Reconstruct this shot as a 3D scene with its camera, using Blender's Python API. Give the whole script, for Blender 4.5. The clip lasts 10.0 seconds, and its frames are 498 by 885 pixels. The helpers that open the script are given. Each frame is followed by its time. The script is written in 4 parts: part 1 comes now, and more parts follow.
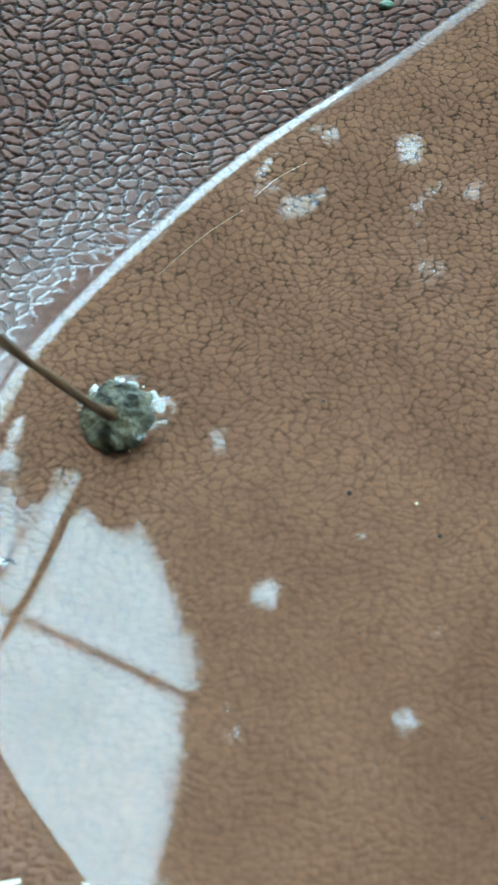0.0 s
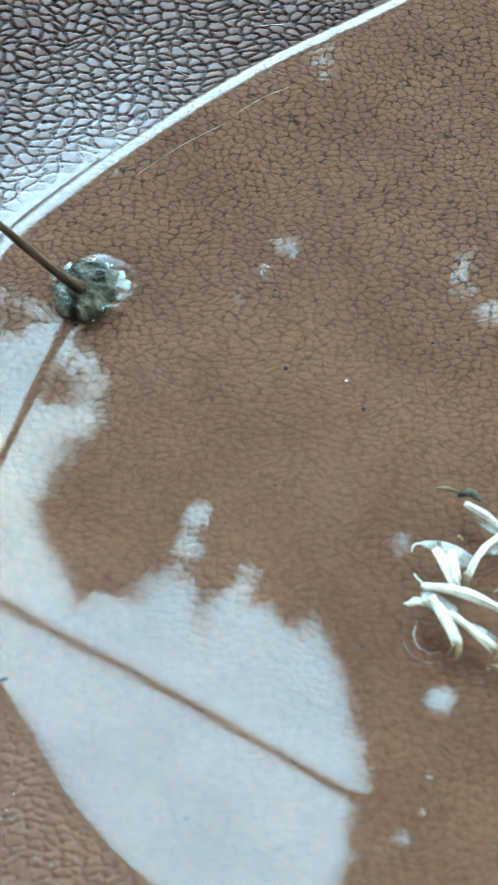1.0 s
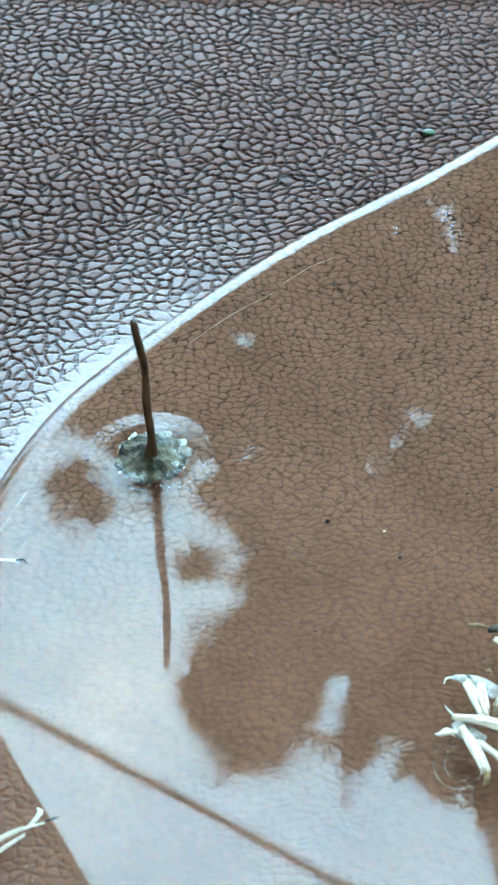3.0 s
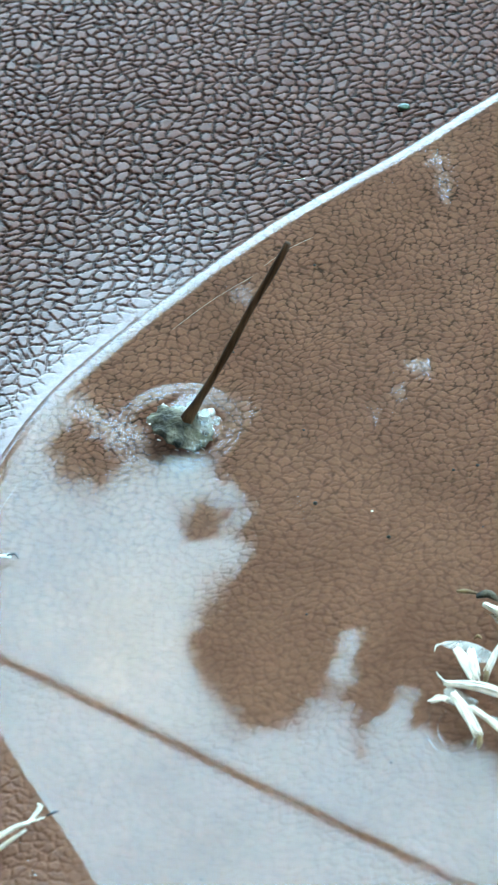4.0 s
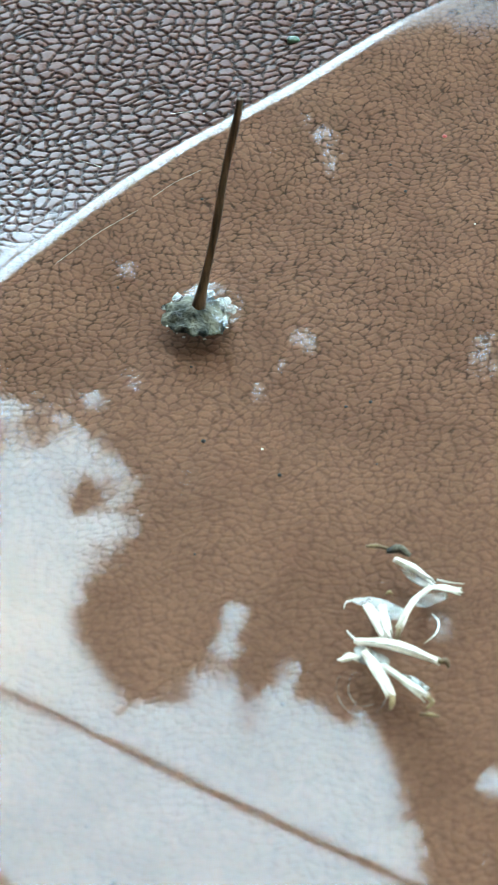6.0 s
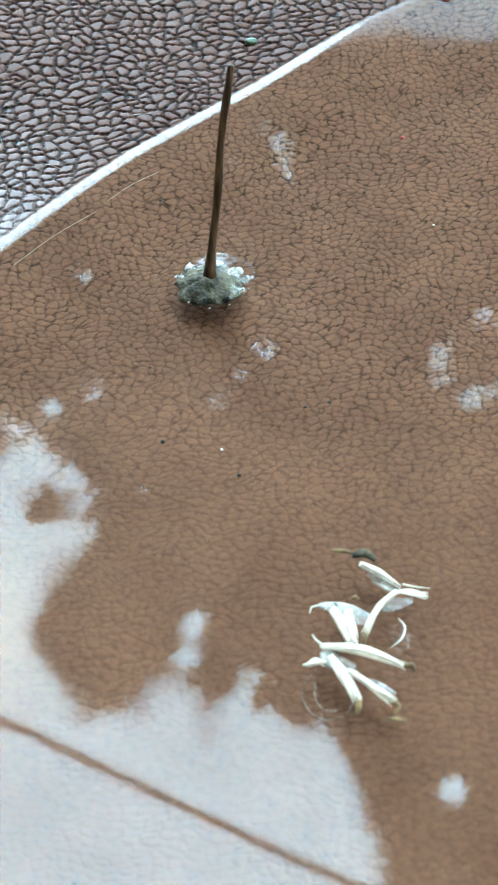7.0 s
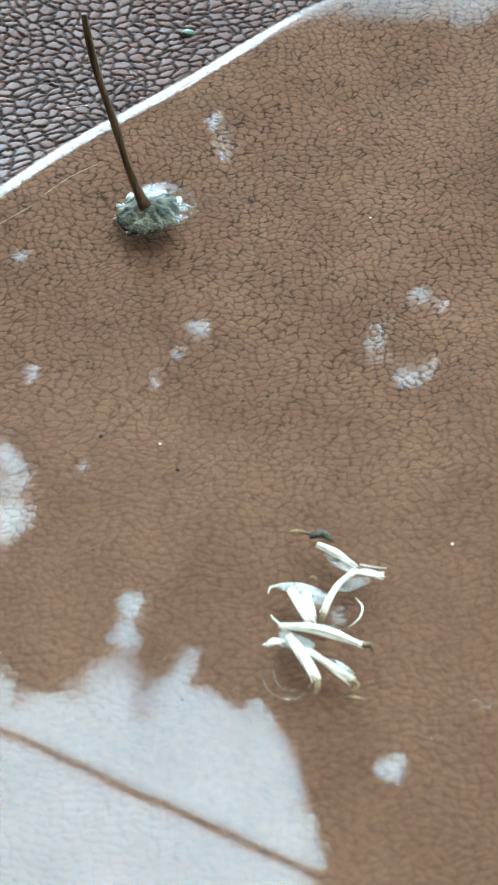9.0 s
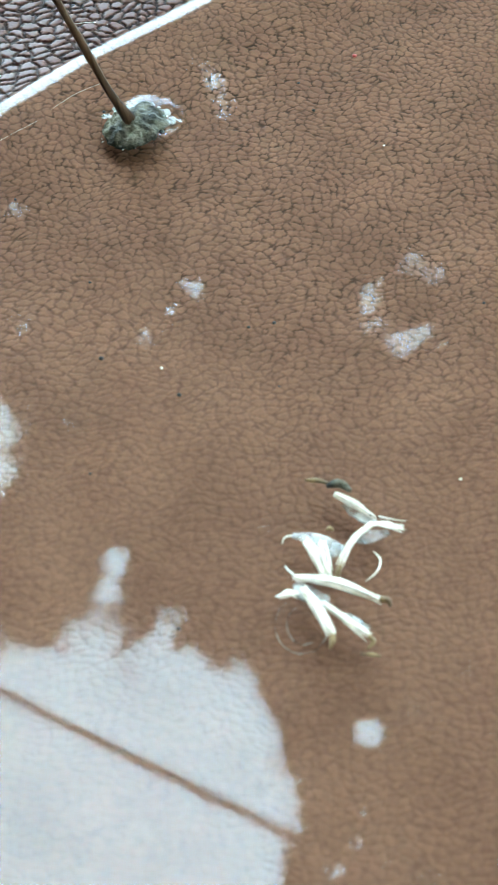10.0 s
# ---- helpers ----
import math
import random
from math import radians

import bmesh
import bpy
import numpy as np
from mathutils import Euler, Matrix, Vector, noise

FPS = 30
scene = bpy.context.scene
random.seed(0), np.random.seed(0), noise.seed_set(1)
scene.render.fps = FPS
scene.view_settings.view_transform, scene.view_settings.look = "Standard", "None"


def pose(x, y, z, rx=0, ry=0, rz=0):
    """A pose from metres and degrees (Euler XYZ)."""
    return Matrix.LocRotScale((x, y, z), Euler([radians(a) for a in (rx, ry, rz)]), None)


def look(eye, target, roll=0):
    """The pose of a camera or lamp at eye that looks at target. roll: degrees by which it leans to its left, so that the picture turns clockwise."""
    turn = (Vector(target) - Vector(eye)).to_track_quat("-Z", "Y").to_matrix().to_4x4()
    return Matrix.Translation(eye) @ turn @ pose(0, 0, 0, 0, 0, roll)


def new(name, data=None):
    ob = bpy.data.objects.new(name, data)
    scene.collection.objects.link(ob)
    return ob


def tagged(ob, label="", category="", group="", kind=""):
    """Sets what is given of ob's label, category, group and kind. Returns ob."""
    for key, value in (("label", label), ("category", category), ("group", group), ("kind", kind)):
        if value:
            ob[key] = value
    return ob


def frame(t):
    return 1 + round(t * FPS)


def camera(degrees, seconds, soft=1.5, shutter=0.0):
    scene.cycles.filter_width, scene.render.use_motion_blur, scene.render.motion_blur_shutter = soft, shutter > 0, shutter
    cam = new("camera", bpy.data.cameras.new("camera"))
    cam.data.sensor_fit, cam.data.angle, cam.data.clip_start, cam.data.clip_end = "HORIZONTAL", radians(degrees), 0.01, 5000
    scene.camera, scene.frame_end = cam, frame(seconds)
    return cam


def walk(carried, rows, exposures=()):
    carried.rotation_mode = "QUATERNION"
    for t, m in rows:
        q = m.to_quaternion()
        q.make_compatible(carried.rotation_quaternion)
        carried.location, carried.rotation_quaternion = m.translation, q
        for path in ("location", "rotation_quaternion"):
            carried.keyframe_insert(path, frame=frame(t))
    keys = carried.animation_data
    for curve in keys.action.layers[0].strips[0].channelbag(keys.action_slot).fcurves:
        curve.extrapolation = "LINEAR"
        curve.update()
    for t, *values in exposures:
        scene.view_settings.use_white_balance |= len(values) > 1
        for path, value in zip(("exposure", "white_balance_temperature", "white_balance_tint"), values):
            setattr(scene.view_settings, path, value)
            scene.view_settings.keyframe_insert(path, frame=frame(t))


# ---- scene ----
MM = 0.001
cam = camera(2 * math.degrees(math.atan(441 / 4000)), 10.0, soft=1.6)

cam.data.dof.use_dof, cam.data.dof.focus_distance, cam.data.dof.aperture_fstop = True, 0.222, 150.0

# ---- camera path: seconds, place in millimetres, turn in degrees ----
PATH = [
    (0.0, -29.70, -111.40, 135.71, 40.84, -2.63, -2.08),
    (0.2, -29.28, -116.48, 138.20, 41.15, -1.00, -1.79),
    (0.5, -20.18, -120.85, 135.03, 41.73, -1.43, 1.37),
    (0.8, -14.17, -132.47, 135.78, 42.48, -1.68, 3.01),
    (1.0, -8.82, -135.83, 135.57, 43.18, -1.29, 3.65),
    (1.2, -13.99, -143.26, 140.15, 43.26, -1.26, 4.18),
    (1.4, -18.76, -144.58, 140.58, 44.04, -1.06, 4.74),
    (1.5, -13.41, -144.53, 139.65, 44.82, -0.65, 4.98),
    (1.8, -10.15, -146.55, 146.84, 45.12, 0.37, 5.51),
    (2.0, -8.38, -145.85, 142.19, 46.57, 0.30, 5.51),
    (2.2, -4.15, -147.53, 142.74, 47.17, 1.02, 5.35),
    (2.5, 0.50, -145.44, 142.11, 47.61, 1.88, 5.19),
    (3.8, -0.41, -143.56, 142.21, 47.13, 3.31, 3.90),
    (4.0, 1.89, -143.19, 144.94, 46.37, 4.02, 3.54),
    (4.5, -2.09, -143.38, 137.27, 47.27, 1.75, 2.97),
    (5.0, 1.31, -140.61, 138.12, 46.05, 2.73, 2.35),
    (5.5, 1.18, -140.33, 138.01, 45.54, 2.37, 1.74),
    (7.0, 1.04, -140.88, 136.94, 45.81, 1.46, 0.49),
    (7.5, 0.22, -140.39, 137.12, 45.79, 0.80, -0.07),
    (8.0, 1.71, -140.16, 138.18, 45.50, 1.21, -0.38),
    (8.5, 0.58, -140.70, 135.50, 46.13, 0.57, -0.60),
    (9.0, 0.99, -140.35, 138.26, 45.26, 0.50, -0.79),
    (9.5, 0.67, -140.78, 136.91, 44.70, -0.23, -0.37),
    (10.0, -0.27, -138.14, 131.93, 44.28, -0.96, 0.26),
]
walk(cam, [(t, pose(x * MM, y * MM, z * MM, rx, ry, rz)) for t, x, y, z, rx, ry, rz in PATH],
     [(0.0, 4.98, 7400, 15), (0.4, 4.85, 7100, 14), (1.0, 4.88, 7050, 14), (1.5, 4.74, 7050, 14), (2.0, 4.88, 7000, 14), (2.6, 4.93, 6950, 14), (3.8, 4.82, 7100, 18), (4.5, 4.86, 7550, 20), (7.2, 5.01, 7800, 23), (10.0, 5.05, 7750, 22)])

# ---- sky ----
world = bpy.data.worlds.new("sky")
scene.world = world
world.use_nodes = True
wn, wl = world.node_tree.nodes, world.node_tree.links
wn.clear()
sky = wn.new("ShaderNodeTexSky")
sky.sky_type, sky.sun_disc = "NISHITA", False
sky.sun_elevation, sky.sun_rotation = radians(48), radians(205)
sky.dust_density, sky.air_density = 1.0, 1.0
co = wn.new("ShaderNodeTexCoord")
clouds = wn.new("ShaderNodeTexNoise")
clouds.inputs["Scale"].default_value, clouds.inputs["Detail"].default_value = 5.0, 5.0
veil = wn.new("ShaderNodeMapRange")
veil.inputs["From Min"].default_value, veil.inputs["From Max"].default_value = 0.42, 0.62
veil.inputs["To Min"].default_value, veil.inputs["To Max"].default_value = 0.93, 0.99
white = wn.new("ShaderNodeMix")
white.data_type = "RGBA"
split, grade, cloud = wn.new("ShaderNodeSeparateXYZ"), wn.new("ShaderNodeMapRange"), wn.new("ShaderNodeVectorMath")
grade.inputs["From Min"].default_value, grade.inputs["From Max"].default_value = 0.0, 1.0
grade.inputs["To Min"].default_value, grade.inputs["To Max"].default_value = 0.62, 1.12
cloud.operation = "SCALE"
cloud.inputs[0].default_value = (4.4, 8.2, 10.9)
# one sunlit cloud, its edge broken by noise
puff, edge, off, far, lit = wn.new("ShaderNodeMix"), wn.new("ShaderNodeTexNoise"), wn.new("ShaderNodeVectorMath"), wn.new("ShaderNodeMath"), wn.new("ShaderNodeMapRange")
puff.data_type = "RGBA"
puff.inputs["B"].default_value = (8.6, 12.0, 13.2, 1)
edge.inputs["Scale"].default_value, edge.inputs["Detail"].default_value = 34.0, 5.0
off.operation, far.operation = "DISTANCE", "MULTIPLY_ADD"
off.inputs[1].default_value = (math.cos(radians(48.2)) * math.sin(radians(-12.2)), math.cos(radians(48.2)) * math.cos(radians(-12.2)), math.sin(radians(48.2)))
far.inputs[1].default_value = 0.075
lit.inputs["From Min"].default_value, lit.inputs["From Max"].default_value = 0.095, 0.045
lit.inputs["To Max"].default_value = 0.55
wl.new(co.outputs["Generated"], edge.inputs["Vector"])
wl.new(co.outputs["Generated"], off.inputs[0])
wl.new(edge.outputs["Fac"], far.inputs[0])
wl.new(off.outputs["Value"], far.inputs[2])
wl.new(far.outputs["Value"], lit.inputs["Value"])
wl.new(lit.outputs["Result"], puff.inputs["Factor"])
wl.new(co.outputs["Generated"], split.inputs["Vector"])
wl.new(split.outputs["Z"], grade.inputs["Value"])
wl.new(grade.outputs["Result"], cloud.inputs["Scale"])
wl.new(cloud.outputs["Vector"], puff.inputs["A"])
wl.new(puff.outputs["Result"], white.inputs["B"])
back = wn.new("ShaderNodeBackground")
back.inputs["Strength"].default_value = 0.112
wout = wn.new("ShaderNodeOutputWorld")
wl.new(co.outputs["Generated"], clouds.inputs["Vector"])
wl.new(clouds.outputs["Fac"], veil.inputs["Value"])
wl.new(veil.outputs["Result"], white.inputs["Factor"])
wl.new(sky.outputs["Color"], white.inputs["A"])
wl.new(white.outputs["Result"], back.inputs["Color"])
wl.new(back.outputs["Background"], wout.inputs["Surface"])
sun = new("sun", bpy.data.lights.new("sun", "SUN"))
sun.data.energy, sun.data.angle, sun.data.color = 0.5, radians(20), (1.0, 0.95, 0.88)
sun.matrix_world = look((-2.8, -6.1, 7.4), (0, 0, 0))


# ---- materials ----
def material(name):
    m = bpy.data.materials.new(name)
    m.use_nodes = True
    nt = m.node_tree
    return m, nt.nodes, nt.links, nt.nodes["Principled BSDF"]


def mix_rgb(nodes, links, fac, a, b):
    n = nodes.new("ShaderNodeMix")
    n.data_type = "RGBA"
    links.new(fac, n.inputs["Factor"])
    for key, v in (("A", a), ("B", b)):
        if isinstance(v, tuple):
            n.inputs[key].default_value = (*v, 1)
        else:
            links.new(v, n.inputs[key])
    return n.outputs["Result"]


def noise_tex(nodes, links, scale, detail=4.0, space="Object"):
    tc = nodes.new("ShaderNodeTexCoord")
    n = nodes.new("ShaderNodeTexNoise")
    n.inputs["Scale"].default_value, n.inputs["Detail"].default_value = scale, detail
    links.new(tc.outputs[space], n.inputs["Vector"])
    return n.outputs["Fac"]


def span(nodes, links, value, a, b, c, d):
    n = nodes.new("ShaderNodeMapRange")
    for key, v in zip(("From Min", "From Max", "To Min", "To Max"), (a, b, c, d)):
        n.inputs[key].default_value = v
    links.new(value, n.inputs["Value"])
    return n.outputs["Result"]


def add_bump(nodes, links, bsdf, height, strength, distance):
    n = nodes.new("ShaderNodeBump")
    n.inputs["Strength"].default_value, n.inputs["Distance"].default_value = strength, distance
    links.new(height, n.inputs["Height"])
    links.new(n.outputs["Normal"], bsdf.inputs["Normal"])


def simple(name, a, b, scale, rough=0.6, bump=0.0, dist=0.0002, spec=0.5):
    m, n, l, p = material(name)
    f = noise_tex(n, l, scale)
    l.new(mix_rgb(n, l, span(n, l, f, 0.35, 0.65, 0, 1), a, b), p.inputs["Base Color"])
    p.inputs["Roughness"].default_value, p.inputs["Specular IOR Level"].default_value = rough, spec
    if bump:
        add_bump(n, l, p, noise_tex(n, l, scale * 3), bump, dist)
    return m


def leather_material():
    m, n, l, p = material("leatherette")
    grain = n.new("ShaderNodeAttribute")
    grain.attribute_name = "crease_dark"
    wet = n.new("ShaderNodeAttribute")
    wet.attribute_name = "wet"
    damp = n.new("ShaderNodeAttribute")
    damp.attribute_name = "damp"
    near_wet = n.new("ShaderNodeAttribute")
    near_wet.attribute_name = "near_wet"
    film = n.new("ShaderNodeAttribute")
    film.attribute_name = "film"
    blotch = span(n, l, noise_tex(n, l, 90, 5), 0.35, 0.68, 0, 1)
    # one brown in two strengths; the far bank's dimness is painted in
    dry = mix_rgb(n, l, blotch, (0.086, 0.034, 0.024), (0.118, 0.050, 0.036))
    lighter = mix_rgb(n, l, blotch, (0.148, 0.062, 0.036), (0.194, 0.085, 0.050))
    tone = mix_rgb(n, l, near_wet.outputs["Fac"], dry, lighter)
    fine = mix_rgb(n, l, span(n, l, noise_tex(n, l, 1500, 3), 0.3, 0.7, 0, 1), (0.82, 0.82, 0.82), (1.12, 1.10, 1.08))
    mul = n.new("ShaderNodeMix")
    mul.data_type, mul.blend_type = "RGBA", "MULTIPLY"
    mul.inputs["Factor"].default_value = 1.0
    l.new(tone, mul.inputs["A"])
    l.new(fine, mul.inputs["B"])
    # dark dye lines and painted groove shade share this weight
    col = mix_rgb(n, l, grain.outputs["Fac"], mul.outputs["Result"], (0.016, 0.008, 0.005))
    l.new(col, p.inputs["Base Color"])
    rough = n.new("ShaderNodeMath")
    rough.operation = "MULTIPLY_ADD"
    rough.inputs[1].default_value = -0.14
    l.new(film.outputs["Fac"], rough.inputs[0])
    l.new(span(n, l, wet.outputs["Fac"], 0, 1, 0.21, 0.6), rough.inputs[2])
    l.new(rough.outputs["Value"], p.inputs["Roughness"])
    sheen = n.new("ShaderNodeMath")
    sheen.operation = "MULTIPLY_ADD"
    sheen.inputs[1].default_value = 0.25
    l.new(damp.outputs["Fac"], sheen.inputs[0])
    l.new(span(n, l, wet.outputs["Fac"], 0, 1, 0.042, 0.03), sheen.inputs[2])
    l.new(sheen.outputs["Value"], p.inputs["Specular IOR Level"])
    add_bump(n, l, p, noise_tex(n, l, 4000, 2), 0.25, 0.00004)
    return m


def water_material():
    m, n, l, p = material("water")
    n.remove(p)
    clear, gloss, mixer = n.new("ShaderNodeBsdfTransparent"), n.new("ShaderNodeBsdfGlossy"), n.new("ShaderNodeMixShader")
    clear.inputs["Color"].default_value = (0.97, 0.965, 0.955, 1)
    gloss.inputs["Roughness"].default_value = 0.012
    facing, power, fres = n.new("ShaderNodeLayerWeight"), n.new("ShaderNodeMath"), n.new("ShaderNodeMath")
    facing.inputs["Blend"].default_value = 0.5
    power.operation, fres.operation = "POWER", "MULTIPLY_ADD"
    power.inputs[1].default_value = 5.0
    fres.inputs[1].default_value, fres.inputs[2].default_value = 0.98, 0.02
    l.new(facing.outputs["Facing"], power.inputs[0])
    l.new(power.outputs["Value"], fres.inputs[0])
    l.new(fres.outputs["Value"], mixer.inputs["Fac"])
    l.new(clear.outputs["BSDF"], mixer.inputs[1])
    l.new(gloss.outputs["BSDF"], mixer.inputs[2])
    l.new(mixer.outputs["Shader"], n["Material Output"].inputs["Surface"])
    return m


LEATHER, WATER = leather_material(), water_material()
LEAF = simple("foliage", (0.022, 0.040, 0.012), (0.045, 0.062, 0.020), 3, 0.6, spec=0.1)
BARK = simple("bark", (0.09, 0.065, 0.045), (0.17, 0.125, 0.085), 14, 0.85, 0.6, 0.01)
EARTH = simple("earth", (0.10, 0.085, 0.06), (0.16, 0.13, 0.09), 0.8, 0.95, 0.5, 0.02)
# haze painted as the base colour of the added backdrop
HAZE_TINT = simple("backdrop haze tint", (0.20, 0.27, 0.31), (0.26, 0.33, 0.36), 0.02, 1.0, spec=0.0)
PLASTER = simple("plaster", (0.50, 0.47, 0.42), (0.58, 0.55, 0.50), 2.0, 0.9, 0.2, 0.002)
ROOFING = simple("roof boards", (0.12, 0.09, 0.07), (0.18, 0.14, 0.10), 3.0, 0.8)
RUBBER = simple("cable sheath", (0.012, 0.012, 0.013), (0.02, 0.02, 0.021), 30, 0.7)
TIMBER = simple("table frame", (0.10, 0.06, 0.035), (0.15, 0.09, 0.05), 40, 0.6)
STALK = simple("stalk", (0.026, 0.012, 0.006), (0.115, 0.056, 0.028), 1100, 0.65, 0.6, 0.00015, 0.12)
for node in [n for n in STALK.node_tree.nodes if n.type == "TEX_NOISE"]:
    lengthwise = STALK.node_tree.nodes.new("ShaderNodeMapping")
    lengthwise.inputs["Scale"].default_value = (1.6, 1.6, 0.10)
    STALK.node_tree.links.new(node.inputs["Vector"].links[0].from_socket, lengthwise.inputs["Vector"])
    STALK.node_tree.links.new(lengthwise.outputs["Vector"], node.inputs["Vector"])
CALYX = simple("calyx", (0.010, 0.010, 0.006), (0.150, 0.130, 0.085), 620, 0.7, 1.0, 0.0005, 0.25)
PETAL = simple("petal", (0.52, 0.45, 0.36), (0.76, 0.69, 0.58), 900, 0.55, 0.3, 0.00008)


def filmy(name, a, b, clear):
    m = simple(name, a, b, 700, 0.5, 0.3, 0.00008)
    n, l = m.node_tree.nodes, m.node_tree.links
    veil_mix, through_it = n.new("ShaderNodeMixShader"), n.new("ShaderNodeBsdfTransparent")
    f = span(n, l, noise_tex(n, l, 500, 3), 0.3, 0.7, clear - 0.22, clear + 0.22)
    l.new(f, veil_mix.inputs["Fac"])
    l.new(n["Principled BSDF"].outputs["BSDF"], veil_mix.inputs[1])
    l.new(through_it.outputs["BSDF"], veil_mix.inputs[2])
    l.new(veil_mix.outputs["Shader"], n["Material Output"].inputs["Surface"])
    return m


FILMY = filmy("filmy petal", (0.50, 0.47, 0.42), (0.66, 0.62, 0.56), 0.62)
SOFT = filmy("soft petal", (0.78, 0.64, 0.48), (0.93, 0.82, 0.68), 0.18)
WILT = simple("wilted tip", (0.10, 0.045, 0.014), (0.30, 0.18, 0.07), 900, 0.6)
GREEN = simple("leaf crumb", (0.008, 0.028, 0.010), (0.035, 0.09, 0.035), 1500, 0.45)
GRIT = simple("grit", (0.008, 0.005, 0.004), (0.02, 0.012, 0.008), 2000, 0.7)
RED = simple("red crumb", (0.35, 0.03, 0.02), (0.5, 0.06, 0.04), 1500, 0.5)


# ---- mesh helpers ----
def part(name, bm, mat, parent=None, label="", smooth=True):
    me = bpy.data.meshes.new(name)
    bm.to_mesh(me)
    bm.free()
    me.materials.append(mat)
    if smooth:
        for poly in me.polygons:
            poly.use_smooth = True
    ob = new(name, me)
    if parent is not None:
        ob.parent = parent
    if label:
        ob["label"] = label
    return ob


def mesh_np(name, verts, faces, mat, smooth=True):
    me = bpy.data.meshes.new(name)
    me.vertices.add(len(verts))
    me.vertices.foreach_set("co", np.asarray(verts, dtype=np.float32).ravel())
    faces = np.asarray(faces, dtype=np.int32)
    k = faces.shape[1]
    me.loops.add(faces.size)
    me.loops.foreach_set("vertex_index", faces.ravel())
    me.polygons.add(len(faces))
    me.polygons.foreach_set("loop_start", np.arange(0, faces.size, k, dtype=np.int32))
    me.polygons.foreach_set("use_smooth", np.full(len(faces), smooth))
    me.update(calc_edges=True)
    me.materials.append(mat)
    return me


def tube(points, radii, sides=10, bm=None, squash=1.0):
    """A tapered tube along points (metres), closed at both ends."""
    bm = bm or bmesh.new()
    pts = [Vector(p) for p in points]
    rings = []
    side = None
    for i, p in enumerate(pts):
        d = (pts[min(i + 1, len(pts) - 1)] - pts[max(i - 1, 0)]).normalized()
        if side is None:
            side = d.orthogonal().normalized() if abs(d.z) > 0.9 else d.cross(Vector((0, 0, 1))).normalized()
        side = (side - d * side.dot(d)).normalized()
        up = d.cross(side)
        rings.append([bm.verts.new(p + radii[i] * (side * math.cos(a) + up * squash * math.sin(a)))
                      for a in (2 * math.pi * k / sides for k in range(sides))])
    for a, b in zip(rings, rings[1:]):
        for k in range(sides):
            bm.faces.new((a[k], a[(k + 1) % sides], b[(k + 1) % sides], b[k]))
    bm.faces.new(rings[0][::-1])
    bm.faces.new(rings[-1])
    return bm


def box(x0, y0, z0, x1, y1, z1, bevel=0.0):
    bm = bmesh.new()
    bmesh.ops.create_cube(bm, size=1.0)
    bmesh.ops.scale(bm, vec=(x1 - x0, y1 - y0, z1 - z0), verts=bm.verts)
    bmesh.ops.translate(bm, vec=((x0 + x1) / 2, (y0 + y1) / 2, (z0 + z1) / 2), verts=bm.verts)
    if bevel:
        bmesh.ops.bevel(bm, geom=list(bm.edges), offset=bevel, segments=2, affect="EDGES")
    return bm


def curve_points(ctrl, n):
    """A smooth closed curve through the control points."""
    c = np.array(ctrl, float)
    out = []
    k = len(c)
    for i in range(k):
        p0, p1, p2, p3 = c[i - 1], c[i], c[(i + 1) % k], c[(i + 2) % k]
        for s in np.arange(n) / n:
            out.append(0.5 * (2 * p1 + (p2 - p0) * s + (2 * p0 - 5 * p1 + 4 * p2 - p3) * s * s + (3 * p1 - p0 - 3 * p2 + p3) * s ** 3))
    return np.array(out)


# ---- the puddle's outline on the table, in millimetres ----
SHORE = [(30, 82), (14, 69.7), (5.5, 63.0), (-2.9, 54.6), (-9.2, 48.8), (-15.5, 43.1), (-21.7, 36.4), (-27.5, 29.3),
         (-32.9, 22.0), (-37.6, 14.5), (-41.0, 5.5), (-42.7, -4), (-42.3, -12), (-40.0, -19), (-36.7, -26.2), (-33.1, -32.0), (-29.8, -36.8),
         (-26.5, -42.0), (-23.0, -46.9), (-18.5, -51.3), (-10, -58), (10, -73), (40, -78), (75, -60), (95, -20), (95, 30), (80, 70), (60, 92)]
shore = curve_points(SHORE, 12)
LEVEL = 0.30


def inside_distance(px, py):
    """Millimetres inside the shore line; negative outside."""
    d = np.full(px.shape, 1e9)
    odd = np.zeros(px.shape, bool)
    for a, b in zip(shore, np.roll(shore, -1, axis=0)):
        e = b - a
        s = np.clip(((px - a[0]) * e[0] + (py - a[1]) * e[1]) / (e @ e), 0, 1)
        d = np.minimum(d, (px - a[0] - s * e[0]) ** 2 + (py - a[1] - s * e[1]) ** 2)
        cross = ((a[1] > py) != (b[1] > py))
        if abs(e[1]) > 1e-9:
            odd ^= cross & (px < e[0] * (py - a[1]) / e[1] + a[0])
    return np.where(odd, 1, -1) * np.sqrt(d)


def near_side(y):
    """1 along the near shore, 0 along the far one."""
    return 1 / (1 + np.exp((y + 1) / 2.5))


def climb(d, y):
    """The skin's gentle climb up the near bank (mm)."""
    return 0.056 * 2.3 * np.exp(-np.maximum(d, 0) / 2.3) / (1 + np.exp((y + 38) / 4.0))


def rim_lift(d, y):
    """The water's skin over its level: a rounded drop to the far shore, a gentle climb up the near bank (mm)."""
    d = np.maximum(d, 0)
    drop = 1.10 - 0.24 * np.log1p(np.exp((1.10 - d) / 0.24))
    rest = 1.10 - 0.24 * math.log1p(math.exp(1.10 / 0.24))
    return (1 - near_side(y)) * FAR_DROP * ((drop - rest) / (1.10 - rest) - 1) + climb(d, y)


